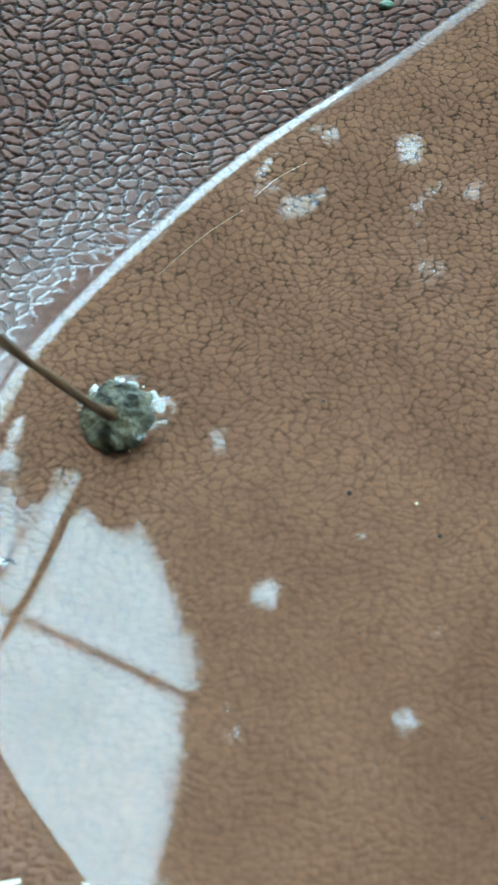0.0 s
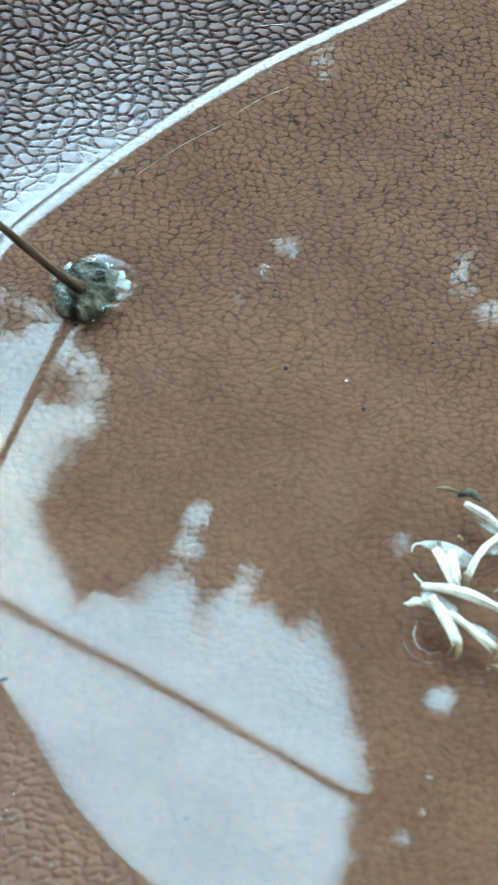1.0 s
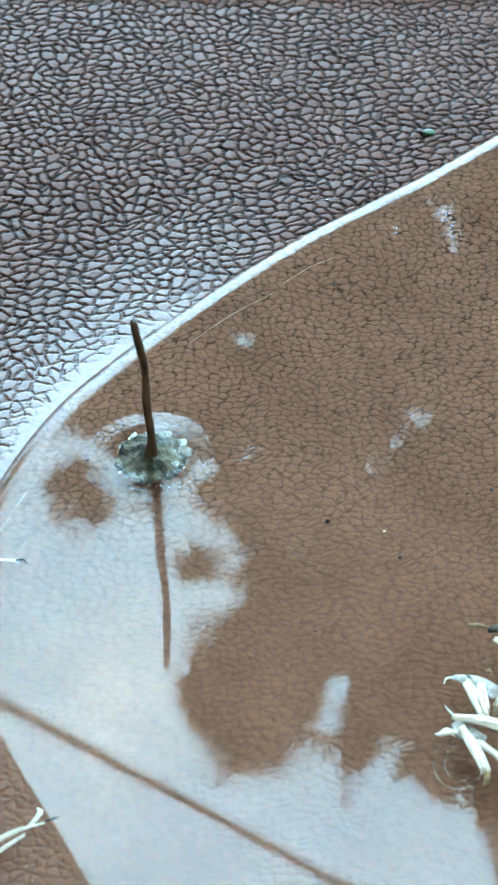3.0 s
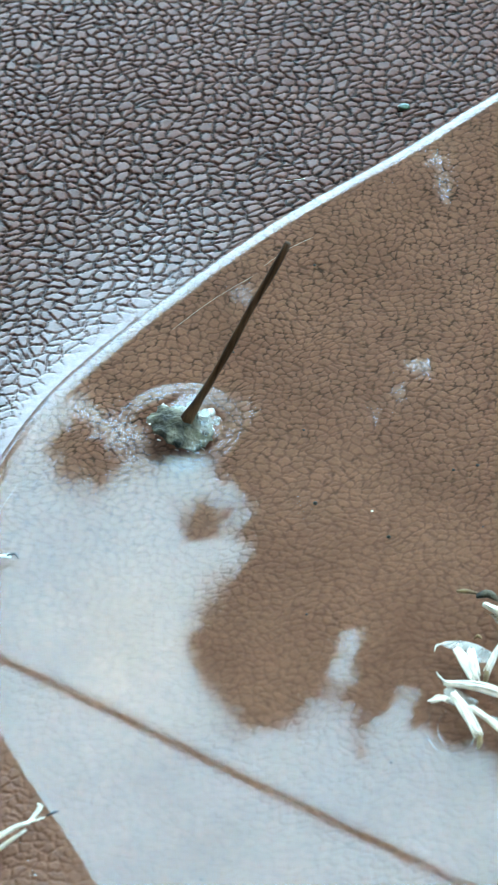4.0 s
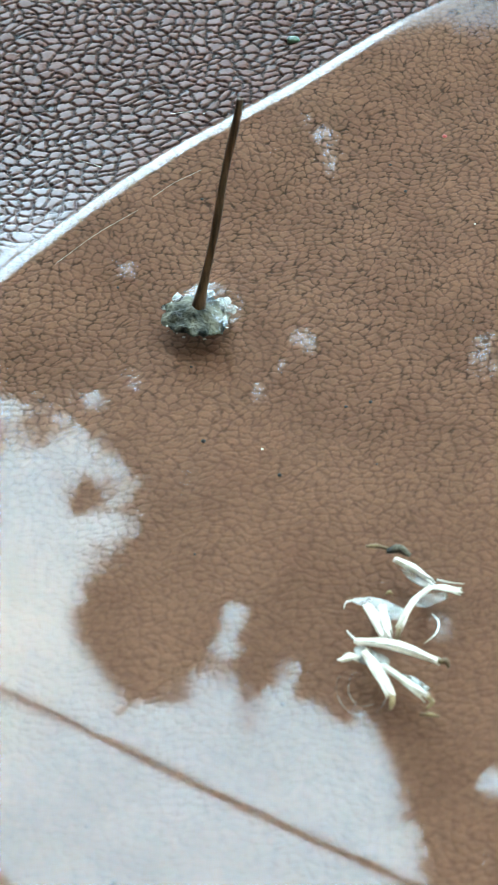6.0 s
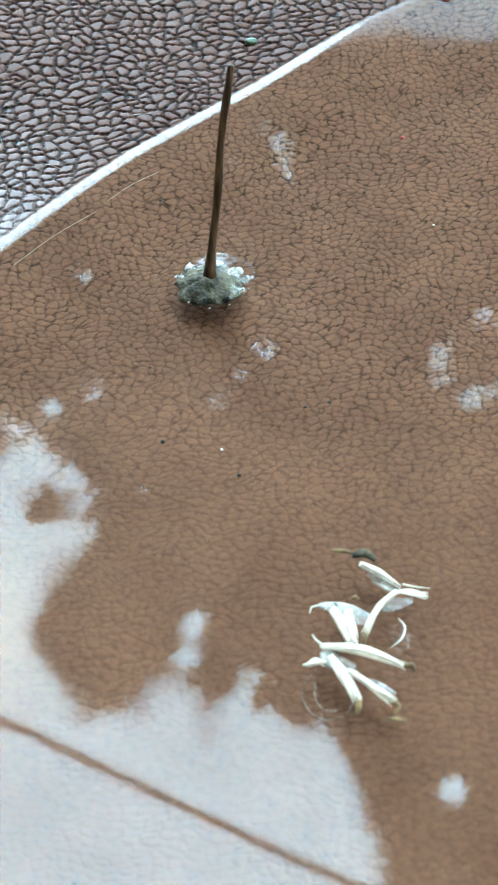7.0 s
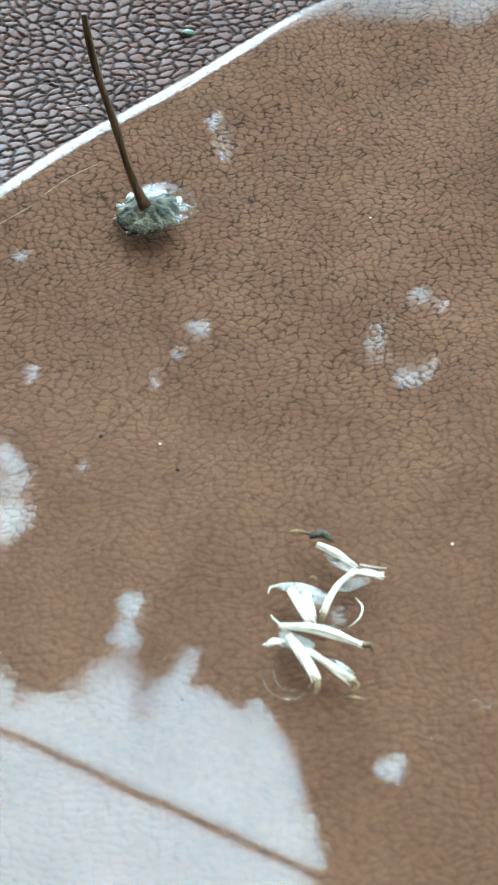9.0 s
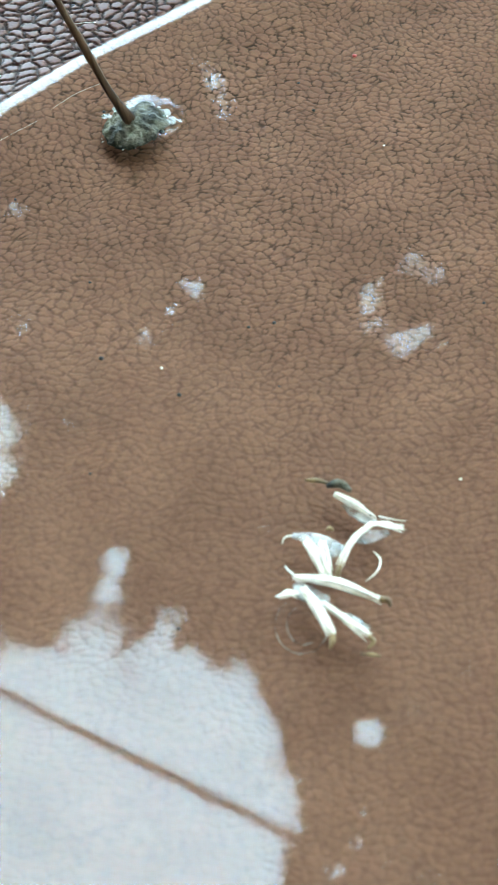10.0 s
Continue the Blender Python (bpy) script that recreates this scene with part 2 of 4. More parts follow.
def cushion(d, y):
    """The padded top: a bank round the puddle, falling away outside its far side, and a dip under the water (mm)."""
    u, w = np.maximum(-d, 0), near_side(y)
    dip = np.clip(np.maximum(d, 0) / 16, 0, 1)
    bank = w * (LEVEL - 0.10) + 0.97 * climb(d, y) + (1 - w) * (LEVEL - FAR_DROP - 0.05)
    return bank - 0.062 * 12 * (1 - np.exp(-u / 12)) * (1 - w) - DIP * dip * dip * (3 - 2 * dip)


DIP, FAR_DROP = 1.5, 0.31


def top_level(x, y):
    """Height of the grain's crests there (mm)."""
    return float(cushion(inside_distance(np.array([x]), np.array([y])), np.array([y]))[0]) - 0.02


def sunk(x, y):
    """Where a speck seen through the water lies on the dipping floor."""
    return x, y - 1.05 * top_level(x, y), top_level(x, y)


# ---- the leatherette top, its grain as relief ----
def grain_relief(px, py, cell, domed=False):
    """Height of the pebbled grain (mm), its dark crease lines and a wider groove shade (0 to 1)."""
    rng = np.random.default_rng(5)
    n = 512
    jx, jy, tall, tx, ty = (rng.random((n, n)) for _ in range(5))
    wx = px + 0.35 * np.sin(py * 0.9 + 1.3 * np.sin(px * 0.31)) + 0.5 * np.sin(px * 0.23 + py * 0.17)
    wy = py + 0.35 * np.sin(px * 0.8 + 1.1 * np.sin(py * 0.37)) + 0.4 * np.sin(py * 0.21 - px * 0.13)
    wx = wx + 0.08 * np.sin(2.3 * wy + 1.7 * np.sin(1.9 * wx))
    wy = wy + 0.08 * np.sin(2.6 * wx + 1.4 * np.sin(2.1 * wy))
    wx = wx + 0.05 * np.sin(9.1 * py + 4 * np.sin(2.7 * px)) + 0.04 * np.sin(13.3 * py - 7.1 * px)
    wy = wy + 0.05 * np.sin(8.3 * px + 4 * np.sin(3.1 * py)) + 0.04 * np.sin(11.9 * px + 6.3 * py)
    turn = 0.10 + 0.0016 * px
    gx, gy = (wx + turn * wy) / cell / 1.2, (wy - 0.08 * wx) / cell
    ix, iy = np.floor(gx).astype(int), np.floor(gy).astype(int)
    f1, f2 = np.full(px.shape, 9.0), np.full(px.shape, 9.0)
    h, sx, sy, ox, oy = (np.zeros(px.shape) for _ in range(5))
    for du in (-1, 0, 1):
        for dv in (-1, 0, 1):
            cx, cy = ix + du, iy + dv
            a, b = cx % n, cy % n
            qx = cx + 0.5 + 0.84 * (jx[a, b] - 0.5) - gx
            qy = cy + 0.5 + 0.84 * (jy[a, b] - 0.5) - gy
            d = np.hypot(qx, qy) - 0.08 * (tall[a, b] - 0.5)
            near = d < f1
            f2 = np.where(near, f1, np.minimum(f2, d))
            f1 = np.where(near, d, f1)
            for arr, v in ((h, tall[a, b]), (sx, tx[a, b] - 0.5), (sy, ty[a, b] - 0.5), (ox, -qx), (oy, -qy)):
                arr[near] = v[near]
    gap = (f2 - f1) * cell
    flank = np.clip(gap / 0.24, 0, 1)
    crown = flank * flank * (3 - 2 * flank)
    height = 0.15 * crown + 0.05 * h * crown + 0.12 * crown * (sx * ox + sy * oy) - 0.015 * crown * (ox * ox + oy * oy)
    # creases weaken towards the near side, in place of blur and sky glare
    far_strength = 0.24 + 0.74 / (1 + np.exp(-(py - 2 + 5 * np.sin(px * 0.13)) / 9))
    if domed:
        round_up = np.clip(gap / 0.62, 0, 1)
        round_up = np.sqrt(round_up * (2 - round_up))
        height = 0.26 * round_up + 0.05 * h * crown + 0.07 * crown * (sx * ox + sy * oy)
    height = height * (0.7 + 0.3 * far_strength)
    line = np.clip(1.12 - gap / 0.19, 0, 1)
    # wider band: shade in the dry grooves, put into the colour
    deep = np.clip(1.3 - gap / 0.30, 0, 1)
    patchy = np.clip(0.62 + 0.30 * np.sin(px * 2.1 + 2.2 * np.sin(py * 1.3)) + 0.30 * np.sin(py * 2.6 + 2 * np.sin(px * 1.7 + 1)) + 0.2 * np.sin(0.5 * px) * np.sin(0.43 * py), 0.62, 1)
    return height, far_strength * line * line * (3 - 2 * line) * patchy, deep * deep * (3 - 2 * deep) * (0.45 + 0.55 * patchy)


def build_top():
    x0, x1, y0, y1, step = -66.0, 33.0, -62.0, 95.0, 0.110
    nx, ny = int((x1 - x0) / step) + 1, int((y1 - y0) / step) + 1
    gx, gy = np.meshgrid(np.linspace(x0, x1, nx), np.linspace(y0, y1, ny))
    px, py = gx.ravel(), gy.ravel()
    lo = np.minimum.reduce([px - x0, x1 - px, py - y0, y1 - py])
    # distance on a coarse net, then spread to all vertices
    cx, cy = np.linspace(x0, x1, 221), np.linspace(y0, y1, 353)
    mx, my = np.meshgrid(cx, cy)
    dm = inside_distance(mx.ravel(), my.ravel()).reshape(mx.shape)
    u, v = (px - x0) / (x1 - x0) * 220, (py - y0) / (y1 - y0) * 352
    i, j = np.minimum(u.astype(int), 219), np.minimum(v.astype(int), 351)
    fu, fv = u - i, v - j
    d = (dm[j, i] * (1 - fu) + dm[j, i + 1] * fu) * (1 - fv) + (dm[j + 1, i] * (1 - fu) + dm[j + 1, i + 1] * fu) * fv
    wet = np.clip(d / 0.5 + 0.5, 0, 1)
    # 1 under water and over the whole near side, wet or not
    near_wet = np.maximum(wet, 1 / (1 + np.exp((py + 9) / 3)))
    damp = (1 - wet) * (1 - near_wet) * np.exp(-(np.minimum(d, 0) / 11.0) ** 2) / (1 + np.exp((px + 15 + 0.35 * py) / 5))
    h, crease_dark, _ = grain_relief(px, py, 0.85)
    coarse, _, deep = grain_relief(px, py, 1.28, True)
    film = (1 - wet) * (1 - near_wet) * np.exp(-(np.minimum(d, 0) / (2.2 + 0.5 * np.sin(px) * np.sin(1.3 * py))) ** 4) / (1 + np.exp((px + 19 + 0.3 * py) / 3))
    relief = 1.1 - 0.80 * damp ** 2
    h = 0.75 * h * near_wet + relief * (1 - film) * coarse * (1 - near_wet) + (0.10 * damp ** 2 - 0.05 + 0.12 * film) * (1 - near_wet)
    crease_dark = crease_dark * np.clip(np.maximum(d, 0) / 4.0 + 0.3, 0.4, 0.86) * near_wet + deep * (1 - near_wet)
    crease_dark = crease_dark * (1 - 0.7 * np.minimum(1.5 * damp ** 2, 1)) * (1 - film)
    h = h * np.clip(lo / 1.5, 0, 1) * (1 - 0.4 * wet) - 0.18 + cushion(d, py) * np.clip(lo / 7, 0, 1)
    k = np.arange(nx * ny).reshape(ny, nx)
    quads = np.stack([k[:-1, :-1], k[:-1, 1:], k[1:, 1:], k[1:, :-1]], -1).reshape(-1, 4)
    verts = np.stack([px, py, h], 1) * MM
    # the plain rest of the top round the grained stretch
    m = len(verts)
    big = [(-450, -300), (450, -300), (450, 300), (-450, 300)]
    ring = [(x0, y0), (x1, y0), (x1, y1), (x0, y1)]
    extra = [(x, y, -0.18) for x, y in ring] + [(x, y, -0.18) for x, y in big] + [(x, y, -28) for x, y in big]
    verts = np.vstack([verts, np.array(extra) * MM])
    more = [(m + 4 + a, m + 4 + (a + 1) % 4, m + (a + 1) % 4, m + a) for a in range(4)]
    more += [(m + 8 + a, m + 8 + (a + 1) % 4, m + 4 + (a + 1) % 4, m + 4 + a) for a in range(4)]
    more += [(m + 11, m + 10, m + 9, m + 8)]
    me = mesh_np("tabletop", verts, np.vstack([quads, np.array(more)]), LEATHER)
    for name, data in (("crease_dark", crease_dark), ("wet", wet), ("near_wet", near_wet), ("damp", np.maximum(damp, film)), ("film", film)):
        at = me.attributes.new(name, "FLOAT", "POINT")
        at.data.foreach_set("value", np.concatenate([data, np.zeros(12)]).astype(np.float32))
    return me


table = new("table")
table.location = (0, 0, -0.75)
tagged(table, "outdoor table with a brown grained leatherette top", "table")
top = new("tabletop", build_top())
top.parent, top.location = table, (0, 0, 0.75)
top["label"] = "brown pebble-grained leatherette covering, wet in part"
for sx in (-1, 1):
    for sy in (-1, 1):
        part("leg", box(sx * 0.40 - 0.03, sy * 0.25 - 0.03, 0, sx * 0.40 + 0.03, sy * 0.25 + 0.03, 0.722, 0.004), TIMBER, table)


def build_puddle():
    """Water surface: rings that follow the shore, the skin rising from its edge."""
    depths = [0.0, 0.12, 0.3, 0.55, 0.8, 0.95, 1.1, 1.25, 1.4, 1.6, 1.9, 2.3, 2.9, 3.5, 4.2, 5.0, 6.0, 7.0, 8.0, 9.0]
    nxt, prv = np.roll(shore, -1, axis=0), np.roll(shore, 1, axis=0)
    tang = nxt - prv
    tang /= np.linalg.norm(tang, axis=1)[:, None]
    inward = np.stack([tang[:, 1], -tang[:, 0]], 1)
    c = shore.mean(axis=0)
    if ((c - shore) * inward).sum() < 0:
        inward = -inward
    n = len(shore)
    verts, faces = [], []
    for r, d in enumerate(depths):
        ring = shore + inward * d
        lift = rim_lift(np.full(n, d), shore[:, 1])
        for (x, y), h in zip(ring, lift):
            verts.append((x, y, LEVEL + float(h) - 0.08 * (r == 0)))
        if r:
            a, b = (r - 1) * n, r * n
            faces += [(a + i, a + (i + 1) % n, b + (i + 1) % n, b + i) for i in range(n)]
    me = mesh_np("puddle", np.array(verts) * MM, faces, WATER)
    bm = bmesh.new()
    bm.from_mesh(me)
    bm.verts.ensure_lookup_table()
    last = [bm.verts[(len(depths) - 1) * n + i] for i in range(n)]
    f = bm.faces.new(last)
    bmesh.ops.triangulate(bm, faces=[f])
    bmesh.ops.recalc_face_normals(bm, faces=bm.faces)
    bm.normal_update()
    if sum(f.normal.z for f in bm.faces) < 0:
        bmesh.ops.reverse_faces(bm, faces=bm.faces)
    bm.to_mesh(me)
    bm.free()
    for poly in me.polygons:
        poly.use_smooth = True
    return me


puddle = new("water", build_puddle())
tagged(puddle, "shallow clear rain puddle with a raised rounded edge", "puddle", kind="structure")

# ---- surroundings that the water mirrors ----
ground = part("ground", box(-400, -400, -0.95, 400, 400, -0.75), EARTH)
tagged(ground, "bare brown earth under the table", "ground", kind="structure")
# unseen walls, added to keep sky light off the table
wall = part("blocker_south", box(-4, -1.9, -0.75, 4, -1.7, 2.3), PLASTER)
tagged(wall, "added unseen wall behind the table, shuts out sky light", "wall", kind="structure")
wall = part("blocker_east", box(2.5, -1.69, -0.75, 2.7, -0.3, 2.3), PLASTER)
tagged(wall, "added unseen wall on the right, shuts out sky light", "wall", kind="structure")
wall = part("blocker_west", box(-2.9, -1.69, -0.75, -2.7, 1.6, 2.3), PLASTER)
tagged(wall, "added unseen wall on the left, shuts out sky light", "wall", kind="structure")
# unseen roof sheet, added and cut to leave a limited sky opening
roof_bm = bmesh.new()
eave = [(-4.5, 4.4), (-4.5, -1.9), (4.5, -1.9), (4.5, -0.6), (1.7, -0.25)]
for z in (2.3, 2.42):
    roof_bm.faces.new([roof_bm.verts.new((x, y, z)) for x, y in (eave if z > 2.4 else eave[::-1])])
roof_bm.verts.ensure_lookup_table()
for i in range(5):
    lo, up = [4 - i, 4 - (i + 1) % 5], [5 + (i + 1) % 5, 5 + i]
    roof_bm.faces.new([roof_bm.verts[k] for k in lo + up])
bmesh.ops.recalc_face_normals(roof_bm, faces=roof_bm.faces)
roof = part("ceiling", roof_bm, ROOFING, smooth=False)
tagged(roof, "added unseen dark roof sheet that keeps sky light off the table", "ceiling", kind="structure")


def build_backdrop():
    """An added backdrop ridge all along the open side, to dim the low sky that the water mirrors."""
    bm = bmesh.new()
    low, top = [], []
    for k in range(61):
        a = radians(-80 + 160 * k / 60)
        # the hump near 5 degrees makes the pale patch in the water
        up = 0.22 + 0.50 * math.exp(-((math.degrees(a) - 5) / 8) ** 4) + 0.035 * math.sin(5 * a + 1) + 0.02 * math.sin(13 * a) + 0.01 * math.sin(31 * a)
        low.append(bm.verts.new((300 * math.sin(a), 300 * math.cos(a), -1.0)))
        top.append(bm.verts.new((420 * math.sin(a), 420 * math.cos(a), 420 * up)))
    for k in range(60):
        bm.faces.new((low[k], low[k + 1], top[k + 1], top[k]))
    return bm


hills = part("hills", build_backdrop(), HAZE_TINT)
tagged(hills, "added pale backdrop ridge, haze put into its colour", "hills", kind="structure")


def aim(az, el, flat):
    """A place at that bearing and height over the table, flat metres off along the ground."""
    a, e = radians(az), radians(el)
    return Vector((flat * math.sin(a), flat * math.cos(a), flat * math.tan(e)))


def inside(poly, x, y):
    """Which of the points lie inside the closed outline."""
    odd = np.zeros(x.shape, bool)
    for (ax, ay), (bx, by) in zip(poly, poly[1:] + poly[:1]):
        if ay != by:
            odd ^= ((ay > y) != (by > y)) & (x < (bx - ax) * (y - ay) / (by - ay) + ax)
    return odd


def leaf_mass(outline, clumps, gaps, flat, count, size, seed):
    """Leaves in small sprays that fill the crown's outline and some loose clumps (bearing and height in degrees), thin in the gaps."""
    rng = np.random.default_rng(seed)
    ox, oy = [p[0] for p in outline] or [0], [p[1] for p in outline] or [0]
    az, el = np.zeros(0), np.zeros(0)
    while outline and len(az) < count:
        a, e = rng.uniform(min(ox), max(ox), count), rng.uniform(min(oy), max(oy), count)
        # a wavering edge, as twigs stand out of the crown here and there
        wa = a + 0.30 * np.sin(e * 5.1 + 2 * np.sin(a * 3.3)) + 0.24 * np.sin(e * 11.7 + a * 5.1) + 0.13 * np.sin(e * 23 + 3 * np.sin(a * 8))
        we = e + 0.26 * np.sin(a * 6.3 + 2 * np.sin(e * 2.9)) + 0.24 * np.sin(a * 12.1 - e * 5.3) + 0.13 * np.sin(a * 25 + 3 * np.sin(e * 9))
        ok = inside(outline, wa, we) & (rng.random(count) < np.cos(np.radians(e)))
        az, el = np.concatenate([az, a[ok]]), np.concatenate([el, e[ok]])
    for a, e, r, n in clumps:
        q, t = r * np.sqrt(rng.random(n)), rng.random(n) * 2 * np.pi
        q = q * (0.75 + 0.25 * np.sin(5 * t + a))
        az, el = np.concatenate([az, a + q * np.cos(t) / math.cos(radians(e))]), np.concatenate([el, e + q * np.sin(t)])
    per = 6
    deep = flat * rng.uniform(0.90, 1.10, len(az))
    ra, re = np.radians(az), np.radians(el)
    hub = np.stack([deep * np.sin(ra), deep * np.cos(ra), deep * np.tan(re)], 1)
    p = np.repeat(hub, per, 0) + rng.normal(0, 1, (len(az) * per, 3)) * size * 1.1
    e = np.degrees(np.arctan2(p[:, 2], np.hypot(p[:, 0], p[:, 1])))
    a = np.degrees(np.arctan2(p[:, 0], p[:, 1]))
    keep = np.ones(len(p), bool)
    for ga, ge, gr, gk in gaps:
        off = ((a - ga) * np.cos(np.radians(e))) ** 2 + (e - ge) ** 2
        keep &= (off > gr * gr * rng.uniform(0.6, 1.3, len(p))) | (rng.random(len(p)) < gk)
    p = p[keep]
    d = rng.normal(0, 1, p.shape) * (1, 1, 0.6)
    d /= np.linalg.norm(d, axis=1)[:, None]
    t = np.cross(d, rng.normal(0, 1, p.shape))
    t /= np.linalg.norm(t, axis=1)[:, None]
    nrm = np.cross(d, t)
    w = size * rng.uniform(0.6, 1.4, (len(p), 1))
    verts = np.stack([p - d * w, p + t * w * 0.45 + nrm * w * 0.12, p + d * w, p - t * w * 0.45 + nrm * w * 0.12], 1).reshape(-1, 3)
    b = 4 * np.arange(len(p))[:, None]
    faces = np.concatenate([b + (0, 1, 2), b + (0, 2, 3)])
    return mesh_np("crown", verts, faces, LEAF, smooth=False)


def tree(name, label, base, limbs, leaves, flat, girth):
    t = new(name)
    t.location = base
    tagged(t, label, "tree")
    fork = Vector((base[0], base[1], flat * 0.45))
    bm = tube([(0, 0, -0.1), (0.05, 0.02, (fork.z + 0.75) * 0.5), tuple(fork - Vector(base))], [girth, girth * 0.75, girth * 0.6], 12)
    part("trunk", bm, BARK, t)
    for az0, el0 in limbs:
        end = aim(az0, el0, flat)
        mid = fork.lerp(end, 0.5) + Vector((0, 0, 0.4))
        part("limb", tube([tuple(fork - Vector(base)), tuple(mid - Vector(base)), tuple(end - Vector(base))], [girth * 0.35, girth * 0.18, girth * 0.05], 6), BARK, t)
    crown = new("crown", leaves)
    crown.parent, crown.location = t, -Vector(base)
    crown["kind"] = "stuff"
    return t


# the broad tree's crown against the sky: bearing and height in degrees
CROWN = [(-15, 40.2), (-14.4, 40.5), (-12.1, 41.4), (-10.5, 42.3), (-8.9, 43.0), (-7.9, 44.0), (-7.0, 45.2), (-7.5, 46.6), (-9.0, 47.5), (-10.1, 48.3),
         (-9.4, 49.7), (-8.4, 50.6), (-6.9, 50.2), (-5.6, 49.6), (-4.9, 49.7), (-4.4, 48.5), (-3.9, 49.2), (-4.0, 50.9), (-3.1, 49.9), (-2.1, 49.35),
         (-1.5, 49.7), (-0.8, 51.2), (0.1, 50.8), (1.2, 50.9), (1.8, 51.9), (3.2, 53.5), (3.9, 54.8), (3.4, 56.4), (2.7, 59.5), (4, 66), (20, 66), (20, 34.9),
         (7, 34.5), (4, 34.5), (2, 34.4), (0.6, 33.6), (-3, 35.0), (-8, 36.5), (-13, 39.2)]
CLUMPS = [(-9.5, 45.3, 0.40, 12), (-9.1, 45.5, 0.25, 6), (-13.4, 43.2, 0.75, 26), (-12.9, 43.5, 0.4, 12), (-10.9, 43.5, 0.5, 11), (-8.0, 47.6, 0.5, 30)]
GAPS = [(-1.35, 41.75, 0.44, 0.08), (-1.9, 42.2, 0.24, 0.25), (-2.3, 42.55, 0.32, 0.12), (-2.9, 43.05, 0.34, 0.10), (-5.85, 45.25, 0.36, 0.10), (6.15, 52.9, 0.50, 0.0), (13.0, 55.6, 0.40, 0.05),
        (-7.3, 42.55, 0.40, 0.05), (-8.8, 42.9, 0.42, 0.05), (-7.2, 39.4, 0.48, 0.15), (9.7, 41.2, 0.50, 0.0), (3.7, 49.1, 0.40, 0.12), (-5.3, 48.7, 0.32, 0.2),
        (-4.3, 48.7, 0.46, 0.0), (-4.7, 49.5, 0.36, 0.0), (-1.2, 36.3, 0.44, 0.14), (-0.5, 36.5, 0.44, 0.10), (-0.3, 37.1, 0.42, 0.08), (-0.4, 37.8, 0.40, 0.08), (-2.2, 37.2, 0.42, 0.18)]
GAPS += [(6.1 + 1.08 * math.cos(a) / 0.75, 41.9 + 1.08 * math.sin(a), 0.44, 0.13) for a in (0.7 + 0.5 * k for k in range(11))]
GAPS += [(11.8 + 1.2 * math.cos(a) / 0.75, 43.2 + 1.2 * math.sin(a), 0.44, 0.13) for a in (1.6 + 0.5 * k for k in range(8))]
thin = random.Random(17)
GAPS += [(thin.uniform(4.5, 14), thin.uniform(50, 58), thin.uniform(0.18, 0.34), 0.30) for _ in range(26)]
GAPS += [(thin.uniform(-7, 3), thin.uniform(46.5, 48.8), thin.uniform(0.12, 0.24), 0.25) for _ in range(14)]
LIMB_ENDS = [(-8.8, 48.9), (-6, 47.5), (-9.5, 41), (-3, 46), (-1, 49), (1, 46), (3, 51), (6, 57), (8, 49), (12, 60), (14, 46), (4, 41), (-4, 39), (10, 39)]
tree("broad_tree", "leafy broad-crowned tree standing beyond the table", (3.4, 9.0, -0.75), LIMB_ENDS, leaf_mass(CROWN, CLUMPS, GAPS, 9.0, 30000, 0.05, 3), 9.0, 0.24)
# unseen crown added to take low sky sheen off the far bank
BLOCKER_CROWN = [(7, 5), (5.5, 16), (7, 24), (10, 28.5), (13, 29), (18, 30.5), (23, 27), (27, 18), (27, 5)]
tree("sheen_blocker", "added unseen tree that cuts the sky sheen on dry leather", (5.5, 16.0, -0.75), [(9, 24), (13, 27), (18, 28), (22, 22), (12, 18), (18, 14)], leaf_mass(BLOCKER_CROWN, [], [], 17.0, 7000, 0.13, 4), 17.0, 0.35)
# unseen side trees, added to shut out sky to left and right
SIDE_BOUGHS = [(-26, 42.5, 3.2), (-29, 37, 3.6), (-37, 54, 6.5), (-31, 48, 4.5), (-52, 55, 9), (-40, 44, 9), (-38, 24, 9), (-56, 40, 13), (-58, 18, 13), (-78, 44, 14), (-80, 20, 14)]
for name, base, flip, flat in (("on the left", (-6.0, 3.5, -0.75), 1, 6.5), ("on the right", (7.0, 3.0, -0.75), -1, 7.0)):
    boughs = [(flip * a, e, r, int(14 * r * r + 20)) for a, e, r in SIDE_BOUGHS[2 if flip < 0 else 0:]]
    tree("side_blocker", "added unseen sky-blocking tree " + name, base, [b[:2] for b in boughs], leaf_mass([], boughs, [], flat, 0, 0.13, 5 + flip), flat, 0.22)


# a straight run of cable over the table
CABLE_A, CABLE_B = Vector((-7.69, 10.30, 8.38)), Vector((6.21, 2.11, 8.12))
cable = part("overhead_cable", tube([tuple(CABLE_A.lerp(CABLE_B, k / 24) - Vector((0, 0, 0.02 * math.sin(math.pi * k / 24)))) for k in range(25)], [0.020] * 25, 8), RUBBER)
tagged(cable, "thin black overhead cable crossing the sky", "cable")
for end in (CABLE_A, CABLE_B):
    pole = part("utility_pole", tube([(end.x, end.y, -0.85), (end.x, end.y, end.z + 0.3)], [0.13, 0.09], 14), BARK)
    tagged(pole, "round wooden utility pole carrying the cable", "pole", group="cable poles")


# ---- the floating seed head ----
BEND = 9  # the stalk leaves the disc at a slant


